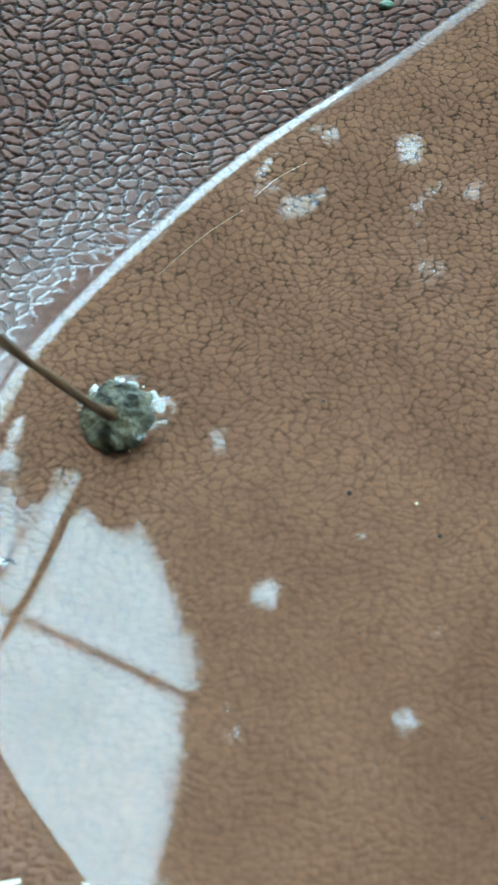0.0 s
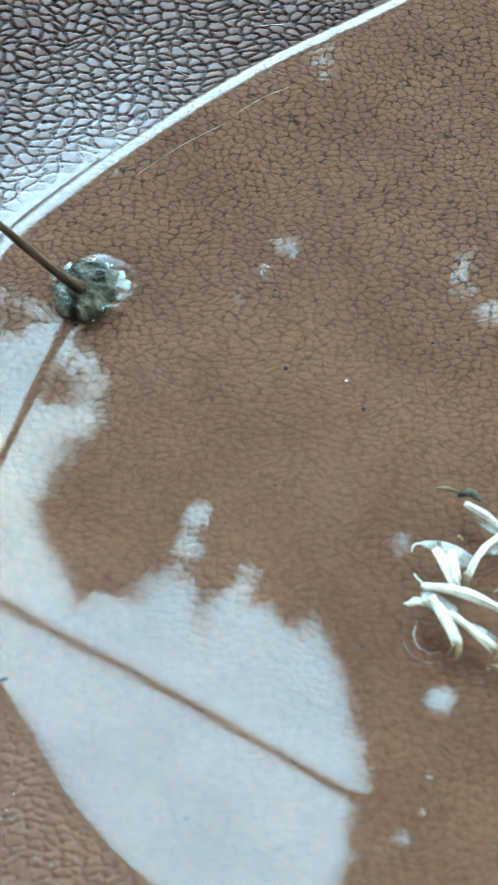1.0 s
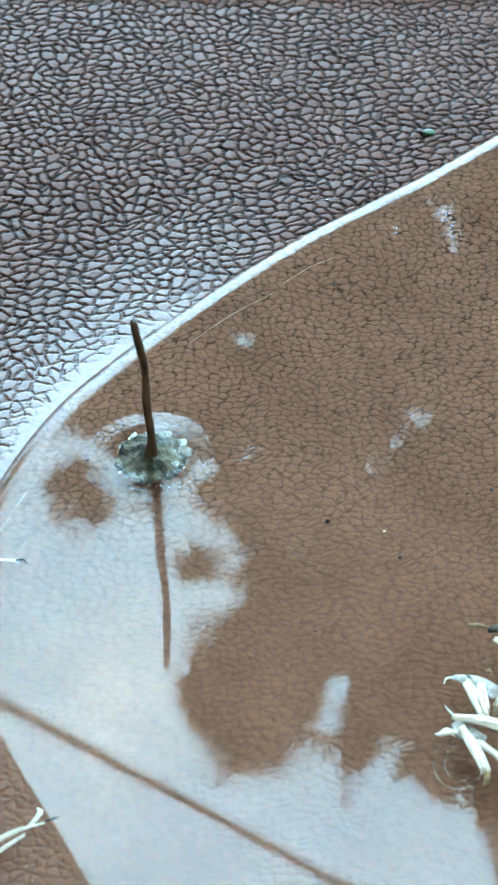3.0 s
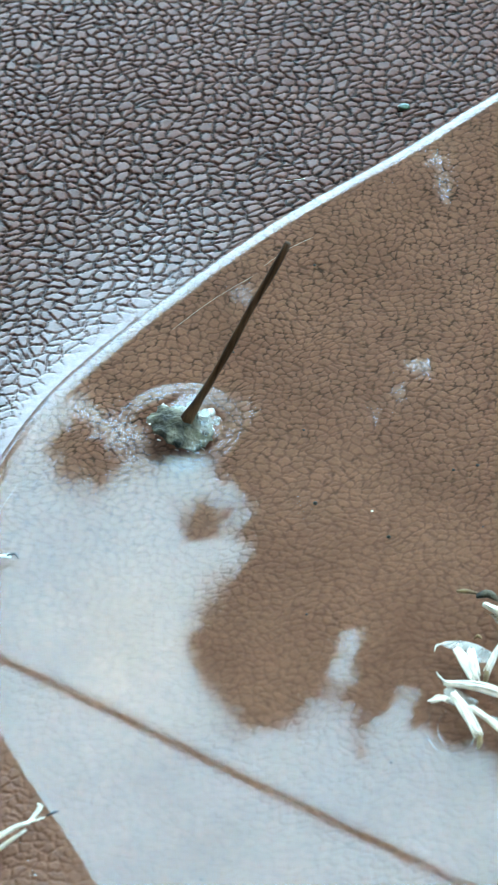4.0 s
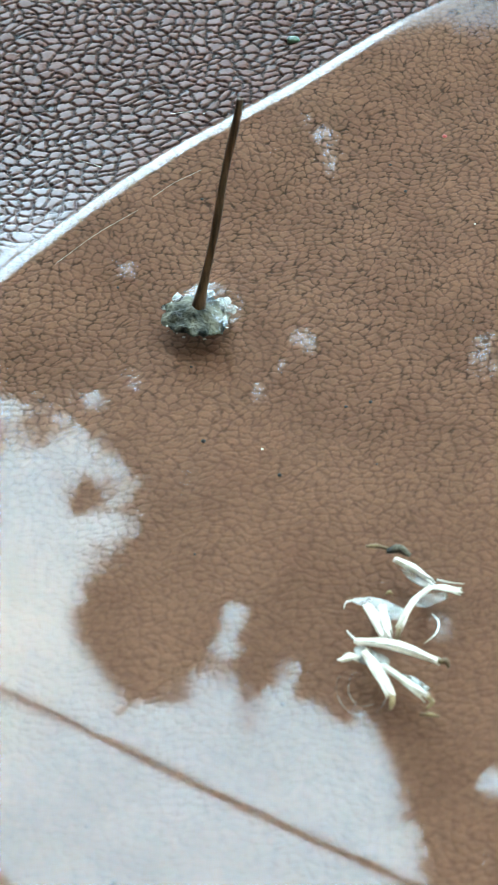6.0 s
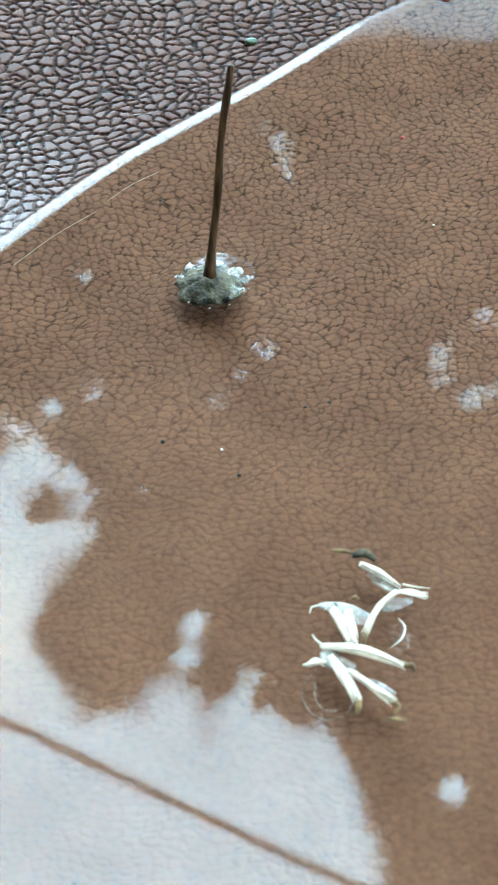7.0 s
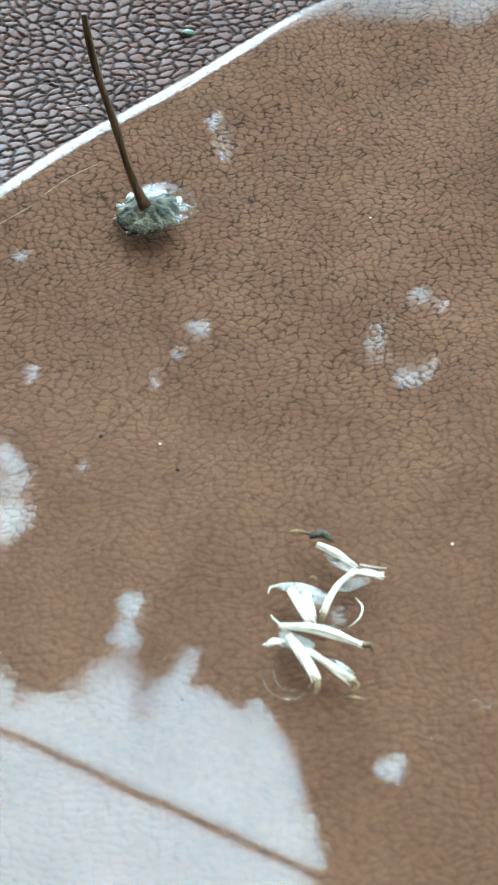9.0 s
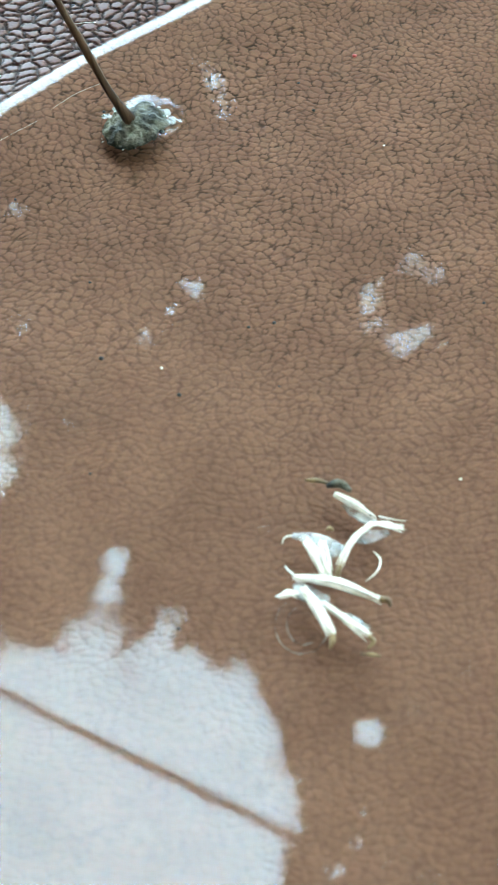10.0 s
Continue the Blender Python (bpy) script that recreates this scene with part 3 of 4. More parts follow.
def glint_scrap(a, w, far, rng):
    """A crumpled white scrap at the rim at the bearing a (mm), standing for a glint."""
    bm = bmesh.new()
    for k in range(4):
        b, r = a + rng.uniform(-0.18, 0.18) * w, 3.0 + far + rng.uniform(-0.35, 0.35)
        got = bmesh.ops.create_icosphere(bm, subdivisions=2, radius=1.0)
        turn = Matrix.Rotation(b + rng.uniform(-0.5, 0.5), 3, "Z") @ Matrix.Rotation(rng.uniform(-0.35, 0.35), 3, "X")
        size = Vector((w * rng.uniform(0.6, 1.1), w * rng.uniform(0.5, 0.9), 0.05 + 0.04 * rng.random()))
        shift = Vector((rng.random(), rng.random(), rng.random())) * 9
        for v in got["verts"]:
            q = v.co * (1 + 0.45 * noise.noise(v.co * 1.7 + shift) + 0.22 * noise.noise(v.co * 4.1 + shift))
            q = turn @ Vector((q.x * size.x, q.y * size.y, q.z * size.z + 0.08 * noise.noise(v.co * 2.2 - shift)))
            v.co = (q + Vector((r * math.cos(b), r * math.sin(b), 0.10 + 0.03 * k))) * MM
    return bm


def build_seed_head():
    head = new("seed_head")
    tagged(head, "floating grey-green flower calyx with a long brown stalk", "flower head")
    rng = random.Random(8)
    bm = bmesh.new()
    rings, sides = 16, 60
    loops = []
    for r in range(rings):
        s = r / (rings - 1)
        rad = 3.15 * math.sin(min(1.0, 0.06 + s * 1.02) * math.pi * 0.5) if s < 0.72 else 3.15 - 2.95 * ((s - 0.72) / 0.28) ** 1.5
        zz = 1.25 - 1.37 * s ** 1.6 if s < 0.72 else 0.44 - 1.05 * ((s - 0.72) / 0.28) ** 0.8
        loop = []
        for k in range(sides):
            a = 2 * math.pi * k / sides
            at = Vector((rad * math.cos(a), rad * math.sin(a), zz))
            swell = noise.noise(at * 0.85 + Vector((3, 1, 7))) + 0.6 * noise.noise(at * 2.1) + 0.3 * noise.noise(at * 4.3)
            lump = 1 + 0.05 * math.sin(9 * a + 1.5) * s + 0.13 * noise.noise(at * 0.9) + 0.08 * noise.noise(at * 2.4)
            loop.append(bm.verts.new(Vector((at.x * lump, at.y * lump, zz + 0.38 * swell * (1.0 if s < 0.85 else 0.3)))))
        loops.append(loop)
    for v in bm.verts:
        v.co *= MM
    for a, b in zip(loops, loops[1:]):
        for k in range(sides):
            bm.faces.new((a[k], b[k], b[(k + 1) % sides], a[(k + 1) % sides]))
    bm.faces.new(loops[0])
    bm.faces.new(loops[-1][::-1])
    part("calyx", bm, CALYX, head, "grey-green lumpy calyx disc")
    pts, rad = [], []
    for i in range(15):
        s = i / 14
        along = Vector((0.45 * math.sin(math.pi * s) + 0.1 * math.sin(9 * s), 0.12 * math.sin(11 * s) + 0.35 * math.sin(math.pi * s), 0.6 + 22.4 * s))
        pts.append(Matrix.Rotation(radians(BEND), 3, "Y") @ along * MM)
        rad.append((0.40 - 0.06 * s + 0.34 * max(0, 0.12 - s) / 0.12 + 0.03 * math.sin(17 * s)) * MM)
    part("stalk", tube(pts, rad, 12), STALK, head, "bent dark brown stalk")
    # white flecks that paint wet glints along the rim
    bm = bmesh.new()
    for k in range(14):
        a = 2 * math.pi * (k + rng.random() * 2.5) / 14
        r, z, w = 2.9 + 0.5 * rng.random(), 0.1 + 0.4 * rng.random(), 0.03 + 0.09 * rng.random() ** 2
        got = bmesh.ops.create_icosphere(bm, subdivisions=1, radius=w * MM)
        turn = Matrix.Rotation(rng.random() * 6.3, 3, "Z") @ Matrix.Rotation(rng.random() * 0.8, 3, "X")
        long = 0.8 + 1.8 * rng.random()
        for v in got["verts"]:
            q = turn @ Vector((v.co.x * long, v.co.y * (0.5 + 0.6 * rng.random()), v.co.z * 0.45))
            v.co = q + Vector((r * math.cos(a), r * math.sin(a), z)) * MM
    part("white_flecks", bm, PETAL, head, "tiny white flecks along the rim, standing for wet glints")["kind"] = "stuff"
    return head


def build_skirt():
    """The water's skin drawn up round the floating head, with two faint crests."""
    verts, faces, sides = [], [], 72
    radii = [1.0 + 0.2 * k for k in range(21)]
    for r in radii:
        for k in range(sides):
            a = 2 * math.pi * k / sides
            reach = 1.0 + 3.4 * max(0.0, math.cos((a if a < 4 else a - 2 * math.pi) * 0.8 - 0.45)) ** 0.6 + 0.16 * math.sin(5 * a + 0.7) + 0.05 * math.sin(17 * a)
            h = 0.30 * 0.16 * math.log1p(math.exp((reach - r) / 0.16)) + 0.004
            verts.append((r * math.cos(a), r * math.sin(a), h))
    for i in range(len(radii) - 1):
        for k in range(sides):
            faces.append((i * sides + k, (i + 1) * sides + k, (i + 1) * sides + (k + 1) % sides, i * sides + (k + 1) % sides))
    faces = [f for f in faces if max(verts[k][2] for k in f) > 0.010]
    ob = new("meniscus", mesh_np("meniscus", np.array(verts) * MM, faces, WATER))
    return tagged(ob, "water skin curving up round the floating flower head", "meniscus")


def build_ripple():
    """Concentric crests that spread from the head while it bobs."""
    verts, faces, sides = [], [], 96
    radii = [3.9 + 0.05 * k for k in range(52)]
    for r in radii:
        h = 0.004 + 0.055 * math.exp(-((r - 4.7) / 0.16) ** 2) + 0.045 * math.exp(-((r - 5.3) / 0.15) ** 2) + 0.030 * math.exp(-((r - 5.9) / 0.15) ** 2)
        for k in range(sides):
            a = 2 * math.pi * k / sides
            verts.append((r * math.cos(a), r * math.sin(a), h))
    for i in range(len(radii) - 1):
        for k in range(sides):
            faces.append((i * sides + k, (i + 1) * sides + k, (i + 1) * sides + (k + 1) % sides, i * sides + (k + 1) % sides))
    faces = [f for f in faces if max(verts[k][2] for k in f) > 0.009]
    ob = new("ripple", mesh_np("ripple", np.array(verts) * MM, faces, WATER))
    return tagged(ob, "small ring ripples on the puddle round the flower head", "ripple")


seed_head = build_seed_head()
meniscus, ripple = build_skirt(), build_ripple()


def build_glint_scraps():
    """White scraps afloat round the head, in place of sky glints on the water's skin."""
    ob = new("glint_scraps")
    tagged(ob, "white scraps standing for sky glints in the water round the flower head", "petals")
    rng = random.Random(31)
    for a, w, far in ((-0.45, 0.34, -0.1), (0.1, 0.52, 0.0), (0.62, 0.74, -0.2), (1.25, 0.55, -0.4), (2.3, 0.55, -0.2), (2.8, 0.30, 0.0)):
        part("petal", glint_scrap(a, 1.15 * w, far, rng), FILMY, ob)
    return ob


glint_scraps = build_glint_scraps()


# ---- fallen blossoms ----
def blade(points, widths, squash=0.4, z=0.0):
    """A petal or stalklet along points in millimetres, with half widths."""
    pts = curve_open([(x, y, z + dz) for x, y, dz in points], 5)
    ws = [float(w) for w in np.interp(np.linspace(0, 1, len(pts)), np.linspace(0, 1, len(widths)), widths)]
    return tube([Vector(p) * MM for p in pts], [w * MM for w in ws], 9, squash=squash)


def curve_open(ctrl, n):
    c = [np.array(p, float) for p in ctrl]
    c = [2 * c[0] - c[1]] + c + [2 * c[-1] - c[-2]]
    out = []
    for i in range(1, len(c) - 2):
        p0, p1, p2, p3 = c[i - 1:i + 3]
        for s in np.arange(n) / n:
            out.append(0.5 * (2 * p1 + (p2 - p0) * s + (2 * p0 - 5 * p1 + 4 * p2 - p3) * s * s + (3 * p1 - p0 - 3 * p2 + p3) * s ** 3))
    return [Vector([float(v) for v in p]) for p in out + [c[-2]]]


def bundle(points, widths, seed, strands=8):
    """A limp floret: a bundle of thin tapering strands that lean on one another (mm)."""
    rng = random.Random(seed)
    bm = bmesh.new()
    wide = max(widths)
    for k in range(strands):
        f = (k + 0.5) / strands * 2 - 1
        pts = []
        for i, (x, y, z) in enumerate(points):
            j = 0 if i else 1
            (xa, ya, _), (xb, yb, _) = points[i - 1 + j], points[i + j] if i + j < len(points) else points[i]
            nx_, ny_ = -(yb - ya), xb - xa
            d = math.hypot(nx_, ny_) or 1.0
            w = widths[min(i, len(widths) - 1)] * 0.66
            pts.append((x + nx_ / d * f * w + rng.gauss(0, 0.09), y + ny_ / d * f * w + rng.gauss(0, 0.09), z + rng.gauss(0, 0.09) - 0.15 * f * f))
        run = curve_open(pts, 5)
        thick = wide * (0.14 + 0.18 * rng.random())
        cut = 0.80 + 0.2 * rng.random()
        ws = [thick * (0.45 + 0.75 * math.sin(math.pi * min(1.0, 0.12 + 0.80 * i / (len(run) - 1)))) * (0.9 + 0.2 * rng.random()) * (1 if i / (len(run) - 1) < cut else 0.5) for i in range(len(run))]
        tube([Vector(p) * MM for p in run], [w * MM for w in ws], 8, bm, 0.7)
    return bm


def build_blossom():
    """The tangle of white florets; its origin lies at the upper floret."""
    ob = new("fallen_blossom")
    tagged(ob, "tangle of white florets with wilted brown tips floating on water", "blossom")
    white = [
        ([(-0.3, -0.9, 0.5), (1.2, -2.2, 0.7), (2.7, -3.4, 0.5)], [0.30, 0.48, 0.40, 0.18]),
        ([(2.6, -3.9, 0.4), (3.7, -4.3, 0.6), (5.0, -4.4, 0.3)], [0.22, 0.34, 0.42, 0.30]),
        ([(2.5, -4.1, 0.7), (1.0, -6.0, 0.9), (-0.2, -8.6, 0.5)], [0.34, 0.42, 0.42, 0.30]),
        ([(-2.7, -6.1, 0.6), (-2.0, -7.6, 0.8), (-1.2, -9.6, 0.6)], [0.30, 0.55, 0.62, 0.45]),
        ([(-1.6, -6.4, 0.9), (-1.4, -7.8, 1.0), (-1.1, -9.4, 0.8)], [0.20, 0.34, 0.36, 0.30]),
        ([(-3.7, -9.7, 0.5), (-0.6, -10.4, 0.9), (2.9, -11.9, 0.5)], [0.30, 0.55, 0.48, 0.34]),
        ([(-3.0, -11.0, 0.7), (-2.0, -13.0, 0.8), (-0.9, -15.4, 0.5)], [0.36, 0.55, 0.50, 0.34]),
        ([(-1.6, -12.6, 0.9), (0.2, -14.2, 0.9), (1.9, -15.5, 0.5)], [0.34, 0.50, 0.46, 0.26]),
        ([(-3.8, -5.2, 0.2), (-2.0, -5.7, 0.3), (0.1, -6.4, 0.2)], [0.25, 0.62, 0.66, 0.30]),
        ([(-4.9, -11.5, 0.3), (-4.2, -11.3, 0.4), (-3.4, -11.2, 0.3)], [0.16, 0.28, 0.30, 0.12])]
    for i, (pts, ws) in enumerate(white):
        part("petal", blade(pts, ws, 0.28) if i == 8 else bundle(pts, ws, 60 + i), FILMY if i == 8 else SOFT, ob)
    for pts, ws in (([(-3.6, -10.0, 0.1), (-2.6, -11.2, 0.2), (-1.0, -11.6, 0.1)], [0.3, 0.9, 0.8, 0.3]), ([(1.2, -5.6, 0.1), (2.2, -5.2, 0.2), (3.8, -4.6, 0.1)], [0.25, 0.7, 0.6, 0.3]),
                    ([(-1.9, -6.0, 0.1), (-0.8, -6.6, 0.2), (0.6, -6.6, 0.1)], [0.3, 0.7, 0.7, 0.3]), ([(0.3, -1.6, 0.1), (1.6, -2.9, 0.2), (2.9, -3.9, 0.1)], [0.3, 0.62, 0.55, 0.3]),
                    ([(-0.5, -12.9, 0.1), (0.8, -13.9, 0.2), (2.0, -14.4, 0.1)], [0.2, 0.6, 0.5, 0.2])):
        part("petal", blade(pts, ws, 0.10, 0.0), FILMY, ob, "limp translucent petal")
    wilt = [([(-2.7, 0.7, 0.3), (-1.8, 0.5, 0.5), (-0.9, 0.3, 0.4)], [0.14, 0.30, 0.24, 0.12]), ([(-0.2, -8.6, 0.6), (-0.3, -9.2, 0.5), (-0.4, -9.6, 0.3)], [0.28, 0.30, 0.18]),
            ([(2.8, -11.9, 0.5), (3.4, -12.0, 0.6), (3.6, -12.4, 0.3)], [0.32, 0.36, 0.14]), ([(-0.9, -15.4, 0.5), (-0.9, -16.0, 0.4), (-1.1, -16.5, 0.2)], [0.30, 0.32, 0.14]),
            ([(1.8, -15.5, 0.5), (2.2, -15.9, 0.4), (1.7, -16.5, 0.2)], [0.24, 0.26, 0.12]), ([(1.2, -16.9, 0.1), (2.0, -17.0, 0.2), (2.7, -17.1, 0.1)], [0.14, 0.26, 0.12]),
            ([(-1.2, -4.9, 0.5), (-0.9, -4.8, 0.7), (-0.6, -4.9, 0.5)], [0.10, 0.24, 0.10])]
    for pts, ws in wilt:
        part("wilted_tip", blade(pts, [0.75 * w for w in ws], 0.8), WILT, ob, "wilted yellow-brown tip")
    part("floret_base", blade([(-1.0, 0.1, 0.3), (0.0, 0.1, 0.6), (0.9, -0.4, 0.3)], [0.22, 0.42, 0.38, 0.18], 0.7), CALYX, ob, "dark grey-green floret base")
    loop = [(-3.2 + 2.0 * math.cos(a), -14.3 + 2.7 * math.sin(a), 0.15) for a in np.linspace(2.2, 6.0, 9)]
    part("filament", blade(loop, [0.01, 0.022, 0.02, 0.03, 0.03], 0.8), FILMY, ob, "thin white curled filament")
    part("filament", blade([(-3.0 + 1.3 * math.cos(a), -14.2 + 1.9 * math.sin(a), 0.1) for a in np.linspace(2.0, 5.2, 7)], [0.015, 0.03, 0.03, 0.015], 0.8), FILMY, ob, "thin white curled filament")
    part("filament", blade([(2.5, -6.6, 0.1), (3.0, -7.6, 0.2), (2.7, -8.8, 0.2), (1.8, -9.7, 0.1)], [0.03, 0.07, 0.06, 0.03], 0.8), SOFT, ob, "thin white curled filament")
    for pts in ([(-3.8, -5.2, 0.2), (-4.4, -5.4, 0.2), (-4.6, -6.0, 0.1)], [(-3.6, -9.8, 0.6), (-4.2, -9.0, 0.5), (-4.4, -8.4, 0.3)], [(3.0, -3.2, 0.4), (4.0, -3.4, 0.3), (5.2, -3.5, 0.2)]):
        part("filament", blade(pts, [0.09, 0.07, 0.03], 0.8), PETAL, ob, "thin white curled filament")
    return ob


blossom = build_blossom()


def build_strand_blossom():
    ob = new("fallen_floret")
    tagged(ob, "bundle of white floret strands lying over the puddle edge", "floret", group="stray florets")
    for k in range(5):
        y = -6.7 - 0.32 * k
        part("strand", blade([(-47.5, y - 0.2, 0.9), (-44, y + 0.25 - 0.05 * k, 1.3), (-40.5, -7.0 - 0.10 * k, 1.2), (-37.9, -7.2 + 0.12 * k, 0.9)], [0.10, 0.14, 0.12, 0.06], 0.7), PETAL, ob)
    for x0, x1 in ((-43.6, -43.0), (-43.1, -42.7), (-42.4, -42.5)):
        part("strand", blade([(x0, -8.2, 1.1), ((x0 + x1) / 2 - 0.1, -10, 0.9), (x1, -12.2, 0.5)], [0.09, 0.13, 0.10], 0.6), PETAL, ob)
    part("petal", blade([(-44.9, -8.6, 0.5), (-44.2, -10.0, 0.4), (-43.4, -11.6, 0.2)], [0.30, 0.75, 0.3], 0.2), PETAL, ob, "limp translucent petal")
    part("petal", blade([(-42.5, -11.2, 0.4), (-41.9, -11.2, 0.4), (-41.3, -10.8, 0.3)], [0.2, 0.42, 0.12], 0.4), PETAL, ob)
    part("wilted_tip", blade([(-38.3, -7.0, 1.0), (-37.6, -6.8, 1.0), (-37.2, -7.3, 0.9)], [0.08, 0.15, 0.05], 0.8), GRIT, ob, "dark withered tip")
    return ob


def build_long_floret():
    ob = new("fallen_floret")
    tagged(ob, "long cream floret split open along its length, half on the shore", "floret", group="stray florets")
    part("petal", bundle([(-37.6, -39.7, 0.2), (-35.8, -38.5, 0.6), (-33.4, -36.8, 0.8), (-31.2, -35.9, 0.9)], [0.22, 0.30, 0.26, 0.14], 81), SOFT, ob)
    part("petal", bundle([(-37.4, -40.0, 0.1), (-35.6, -39.5, 0.3), (-33.6, -37.8, 0.5), (-32.6, -37.0, 0.6)], [0.20, 0.24, 0.20, 0.08], 82), SOFT, ob)
    part("petal", blade([(-32.4, -36.5, 0.8), (-31.6, -35.0, 0.9), (-31.9, -34.5, 0.8)], [0.14, 0.24, 0.10], 0.6), PETAL, ob)
    part("wilted_tip", blade([(-31.0, -35.8, 0.9), (-30.4, -35.5, 1.0), (-30.0, -35.3, 0.9)], [0.09, 0.14, 0.05], 0.9), GRIT, ob, "dark withered tip")
    part("wilted_tip", blade([(-37.2, -39.4, 0.4), (-36.6, -39.4, 0.5), (-36.0, -39.2, 0.5)], [0.10, 0.18, 0.08], 0.7), WILT, ob, "brown withered tip")
    part("filament", blade([(-36.4, -38.0, 0.4), (-35.8, -36.5, 0.9), (-35.2, -34.9, 0.9)], [0.04, 0.05, 0.03], 1.0), WILT, ob, "thin brown thread")
    ob.location.z = 0.5 * MM
    return ob


def build_short_floret():
    ob = new("fallen_floret")
    tagged(ob, "short pinkish-white floret scrap on the puddle edge", "floret", group="stray florets")
    part("petal", blade([(-38.9, -34.5, 0.4), (-37.6, -34.6, 0.6), (-36.1, -34.2, 0.6)], [0.16, 0.34, 0.28, 0.16], 0.5), PETAL, ob)
    part("petal", blade([(-41.2, -33.6, 0.2), (-39.6, -33.3, 0.5), (-37.7, -33.5, 0.5)], [0.10, 0.24, 0.12], 0.4), WILT, ob, "limp brownish petal")
    ob.location.z = 0.5 * MM
    return ob


build_strand_blossom(), build_long_floret(), build_short_floret()


# ---- crumbs, grit, fibres and drops ----
def crumb(name, label, category, x, y, r, mat, seed, z=0.0, squash=0.6, group=""):
    rng = random.Random(seed)
    bm = bmesh.new()
    bmesh.ops.create_icosphere(bm, subdivisions=2, radius=r * MM)
    for v in bm.verts:
        v.co *= 0.75 + 0.5 * rng.random()
        v.co.z *= squash
    ob = part(name, bm, mat)
    ob.location = (x * MM, y * MM, z * MM)
    return tagged(ob, label, category, group=group)


crumb("leaf_crumb", "small green leaf crumb on the dry grain", "leaf bit", -4.0, 61.4, 0.62, GREEN, 1, top_level(-4.0, 61.4) + 0.26, 0.45).scale = (1.1, 0.9, 1.0)
crumb("red_crumb", "red speck on the grain at the puddle edge", "crumb", 17.0, 68.6, 0.65, RED, 2, 0.3)
sx, sy, sz = sunk(11.6, 44.2)
crumb("red_crumb", "tiny red speck under the water", "crumb", sx, sy, 0.22, RED, 3, sz + 0.05)
for i, (x, y, r) in enumerate([(-11.3, 0.2, 0.20), (-4.5, -4.1, 0.19), (1.3, 4.4, 0.15), (3.5, 5.0, 0.17), (6.0, 39.6, 0.15), (7.4, 35.3, 0.17), (-12.7, 34.3, 0.16), (-12.8, 9.9, 0.13),
                               (-20.2, 21.1, 0.15), (3.9, -2.9, 0.11), (-16.0, -45.8, 0.15), (-18.4, -40.9, 0.12), (-11.5, -13.4, 0.12), (-3.9, -29.5, 0.13), (22.0, 8.0, 0.14), (26, 40, 0.16)]):
    sx, sy, sz = sunk(x, y)
    crumb("grit", "tiny dark grit grain under the water", "grit", sx, sy, r, GRIT, 20 + i, sz + 0.04, group="grit grains")
for i, (x, y, r) in enumerate([(-6.1, -0.9, 0.12), (18.6, -13.4, 0.13), (14, 30, 0.10)]):
    sx, sy, sz = sunk(x, y)
    crumb("dust_speck", "tiny pale dust speck under the water", "dust speck", sx, sy, r, PETAL, 50 + i, sz + 0.05, group="dust specks")


def fibre(points, label, z=LEVEL, r=0.008):
    ob = part("fibre", tube([Vector(p) * MM for p in curve_open([(x, y, z) for x, y in points], 6)], [r * MM] * (6 * (len(points) - 1) + 1), 6), PETAL)
    return tagged(ob, label, "fibre", group="stray fibres")


for pts, z in (([(-26.2, 24.2), (-22.6, 28.6), (-18.8, 32.2)], LEVEL), ([(-17.7, 33.9), (-15.5, 36.4), (-12.9, 38.4)], LEVEL), ([(-40.6, -4.0), (-39.7, -0.6), (-38.7, 2.5)], 0.55)):
    fibre(pts, "fine pale fibre floating near the puddle edge", z)
for pts in ([(-12.1, 48.3), (-14.2, 48.9), (-16.4, 48.6)], [(-21.9, 39.2), (-23.5, 40.2), (-25.2, 41.0)]):
    fibre(pts, "fine pale fibre lying on the dry grain", top_level(*pts[1]) + 0.05, 0.022)


def build_drops():
    rng = random.Random(12)
    bm = bmesh.new()
    made = 0
    while made < 240:
        x, y = rng.uniform(-44, -20), rng.uniform(-61, -36)
        d = float(inside_distance(np.array([x]), np.array([y]))[0])
        if d > -3.0 or rng.random() > 0.95 - 0.02 * (-d):
            continue
        made += 1
        r = (0.04 + 0.12 * rng.random() ** 2) * MM
        lie = top_level(x, y) + 0.10
        geo = bmesh.ops.create_icosphere(bm, subdivisions=2, radius=r)
        for v in geo["verts"]:
            v.co.z *= 0.75
            v.co += Vector((x, y, lie)) * MM
    return bm


# drops mirror far more than water does, to give the grain's glints
GLINT_DROP = WATER.copy()
GLINT_DROP.name = "glint drop"
for node in GLINT_DROP.node_tree.nodes:
    if node.type == "MATH" and node.operation == "MULTIPLY_ADD":
        node.inputs[2].default_value = 0.42
drops = part("glint_drops", build_drops(), GLINT_DROP)
tagged(drops, "scatter of tiny over-bright drops standing for glints on the near grain", "drops", kind="stuff")


def axis_pose(x, y, z, lean, yaw):
    """Stands a thing at (x, y, z) mm with its axis at lean degrees over the level, towards yaw."""
    turn = Matrix.Rotation(radians(yaw), 4, "Z") @ Matrix.Rotation(radians(90 - lean - BEND), 4, "Y")
    return Matrix.Translation(Vector((x, y, z)) * MM) @ turn


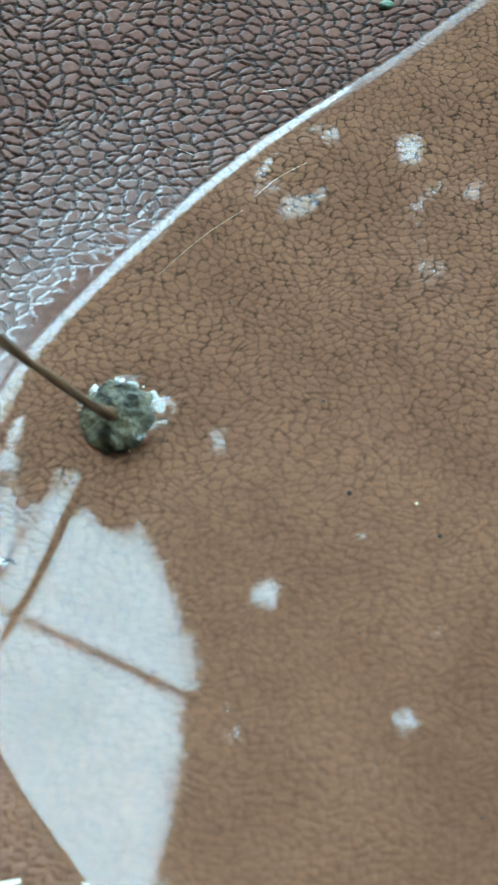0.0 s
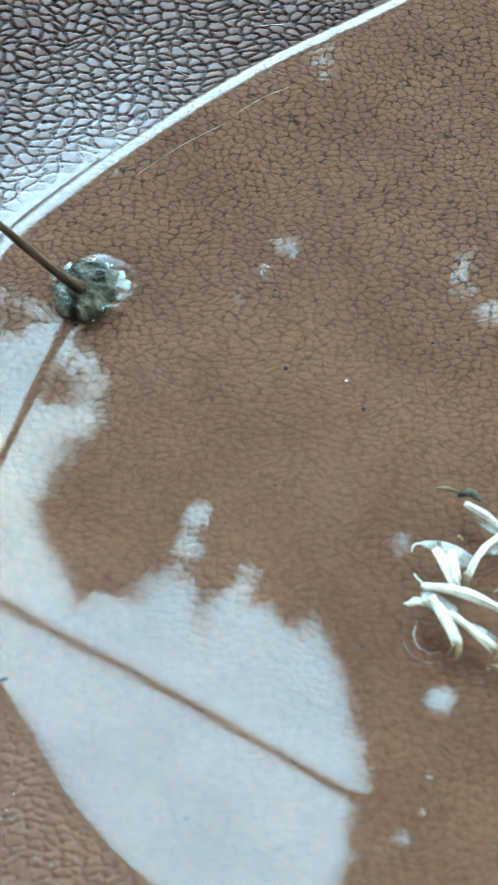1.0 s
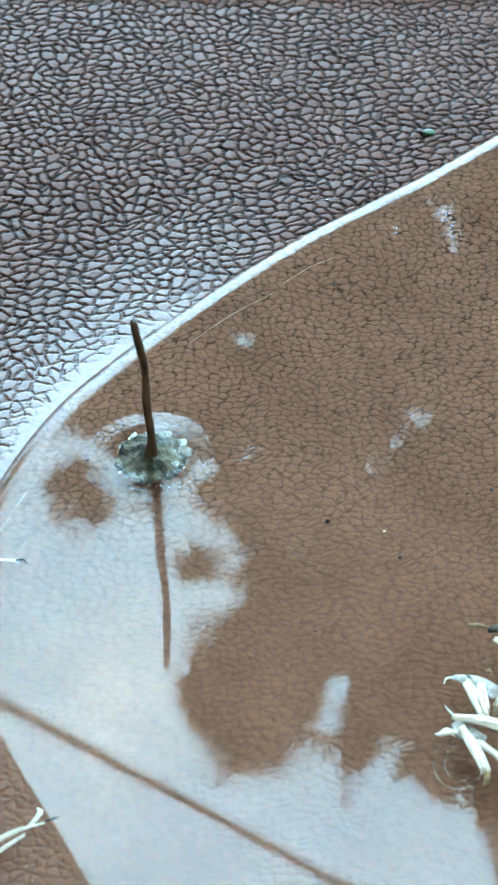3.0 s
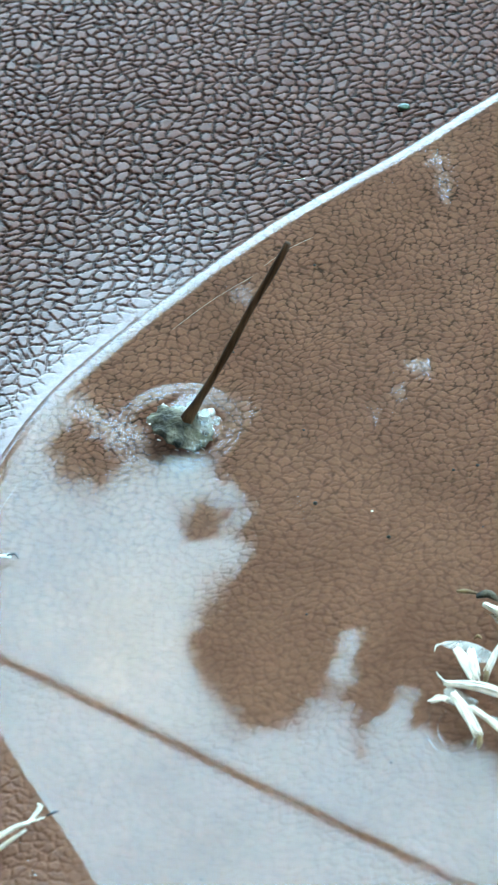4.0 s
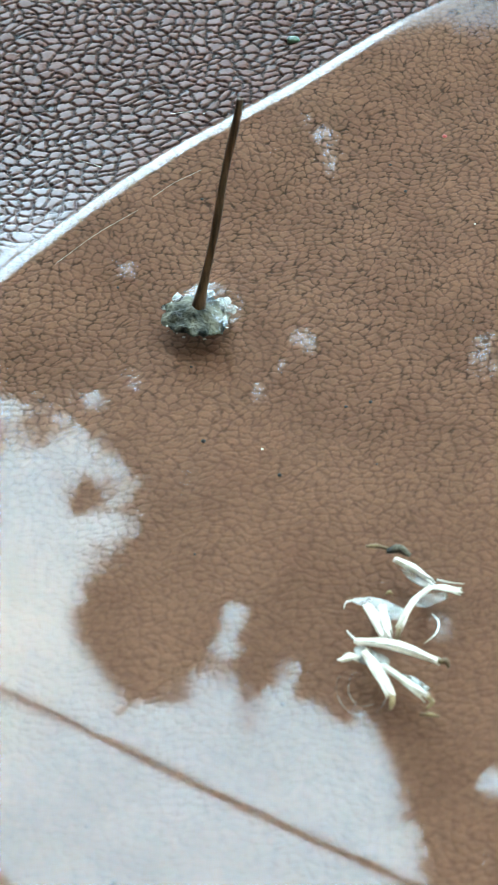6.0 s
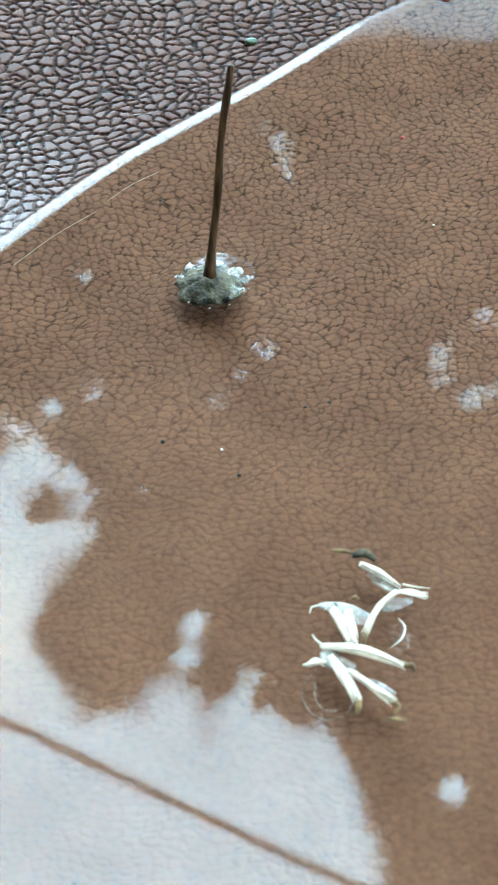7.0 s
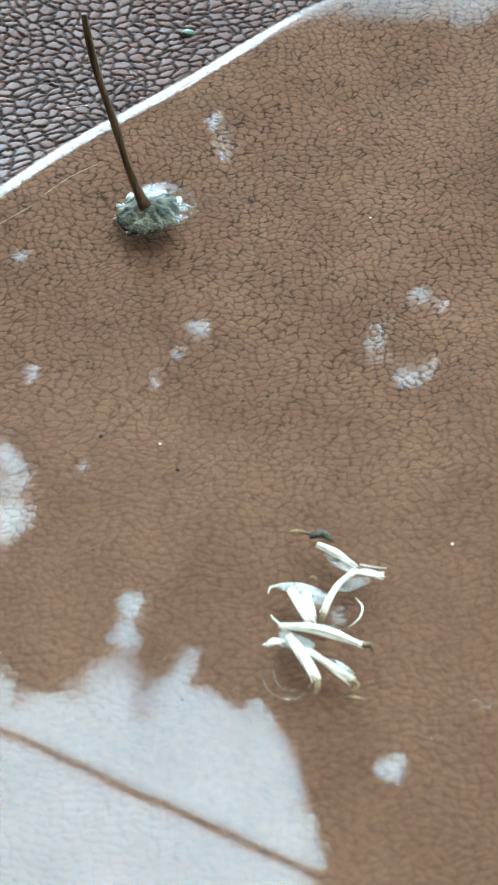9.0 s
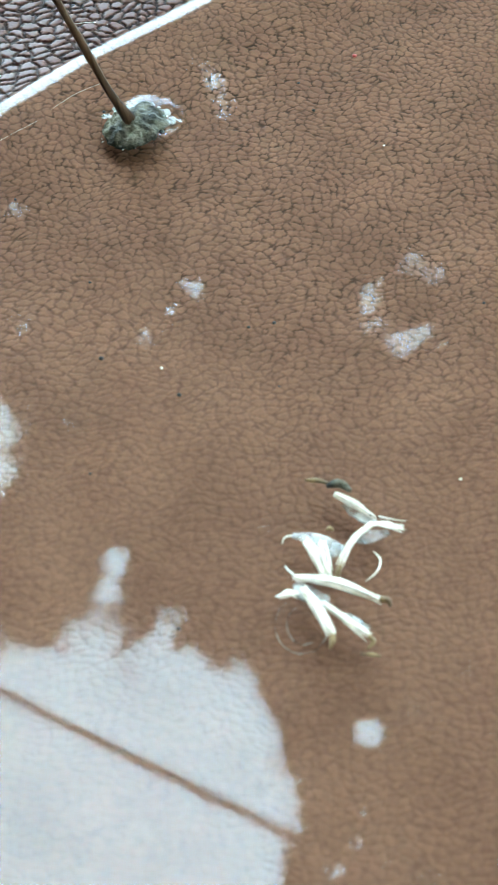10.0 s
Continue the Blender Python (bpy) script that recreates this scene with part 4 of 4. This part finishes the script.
HEAD_ROWS = [(0, -29.6, 8.4, 57, -138), (0.2, -29.7, 8.8, 57, -142), (0.5, -30.0, 9.4, 57, -132), (0.8, -29.4, 8.9, 57, -135), (1, -29.2, 8.3, 57, -138), (1.2, -29.2, 7.9, 55, -150),
             (1.5, -29.5, 8.6, 55, -142), (1.8, -29.4, 8.4, 55, -133), (2, -29.4, 8.0, 55, -132), (2.2, -29.6, 7.9, 55, -138), (2.5, -29.7, 7.8, 57, -136), (2.8, -29.1, 7.7, 68, -110),
             (3.1, -27.5, 7.7, 74, -68), (3.45, -25.3, 8.0, 66, -22), (3.8, -23.2, 8.6, 59, 10), (4, -24.3, 10.2, 60, 15), (4.5, -24.5, 9.2, 61, 8), (5, -16.7, 12.9, 60, 7),
             (5.5, -14.6, 15.2, 70, 24), (7, -7.6, 20.9, 79, 54), (7.5, -7.5, 24.5, 84, 101), (8, -5.9, 26.8, 67, 164), (8.5, -6.8, 27.0, 67, 164), (9, -7.5, 30.6, 77, 167),
             (9.5, -8.4, 30.5, 70, 173), (10, -9.5, 31.8, 67, 188)]
BLOSSOM_ROWS = [(0, 4.2, -13.5), (2.5, 4.3, -13.4), (4, 4.2, -11.6), (4.5, 4.2, -13.6), (5, 7.8, -13.6), (5.5, 5.4, -13.3), (7, 6.0, -14.1), (7.5, 6.3, -12.9), (8, 8.0, -13.5),
                (8.5, 7.7, -13.9), (9, 7.6, -12.6), (9.5, 8.1, -13.7), (10, 8.6, -14.7)]


def motions():
    walk(seed_head, [(t, axis_pose(x, y, LEVEL - 0.38, lean, yaw)) for t, x, y, lean, yaw in HEAD_ROWS])
    walk(meniscus, [(t, pose((x + 0.2) * MM, (y + 0.3) * MM, LEVEL * MM)) for t, x, y, lean, yaw in HEAD_ROWS])
    rise = dict([(0.0, -2.7), (1.5, -2.7), (1.8, -0.3), (2.0, 0.0), (2.2, 0.0), (2.5, 0.0), (3.8, 0.0), (4.0, 0.0), (4.5, -0.01), (5.0, -0.03), (5.5, -2.7)])
    walk(glint_scraps, [(t, pose((x + 0.1) * MM, (y + 0.2) * MM, (LEVEL - 0.02) * MM)) for t, x, y, lean, yaw in HEAD_ROWS])
    walk(ripple, [(t, pose(x * MM, y * MM, (LEVEL + rise.get(t, -2.7 if t > 5 or t < 2 else 0.0)) * MM)) for t, x, y, lean, yaw in HEAD_ROWS])
    walk(blossom, [(t, pose(x * MM, y * MM, (LEVEL - 0.15) * MM)) for t, x, y in BLOSSOM_ROWS])


motions()
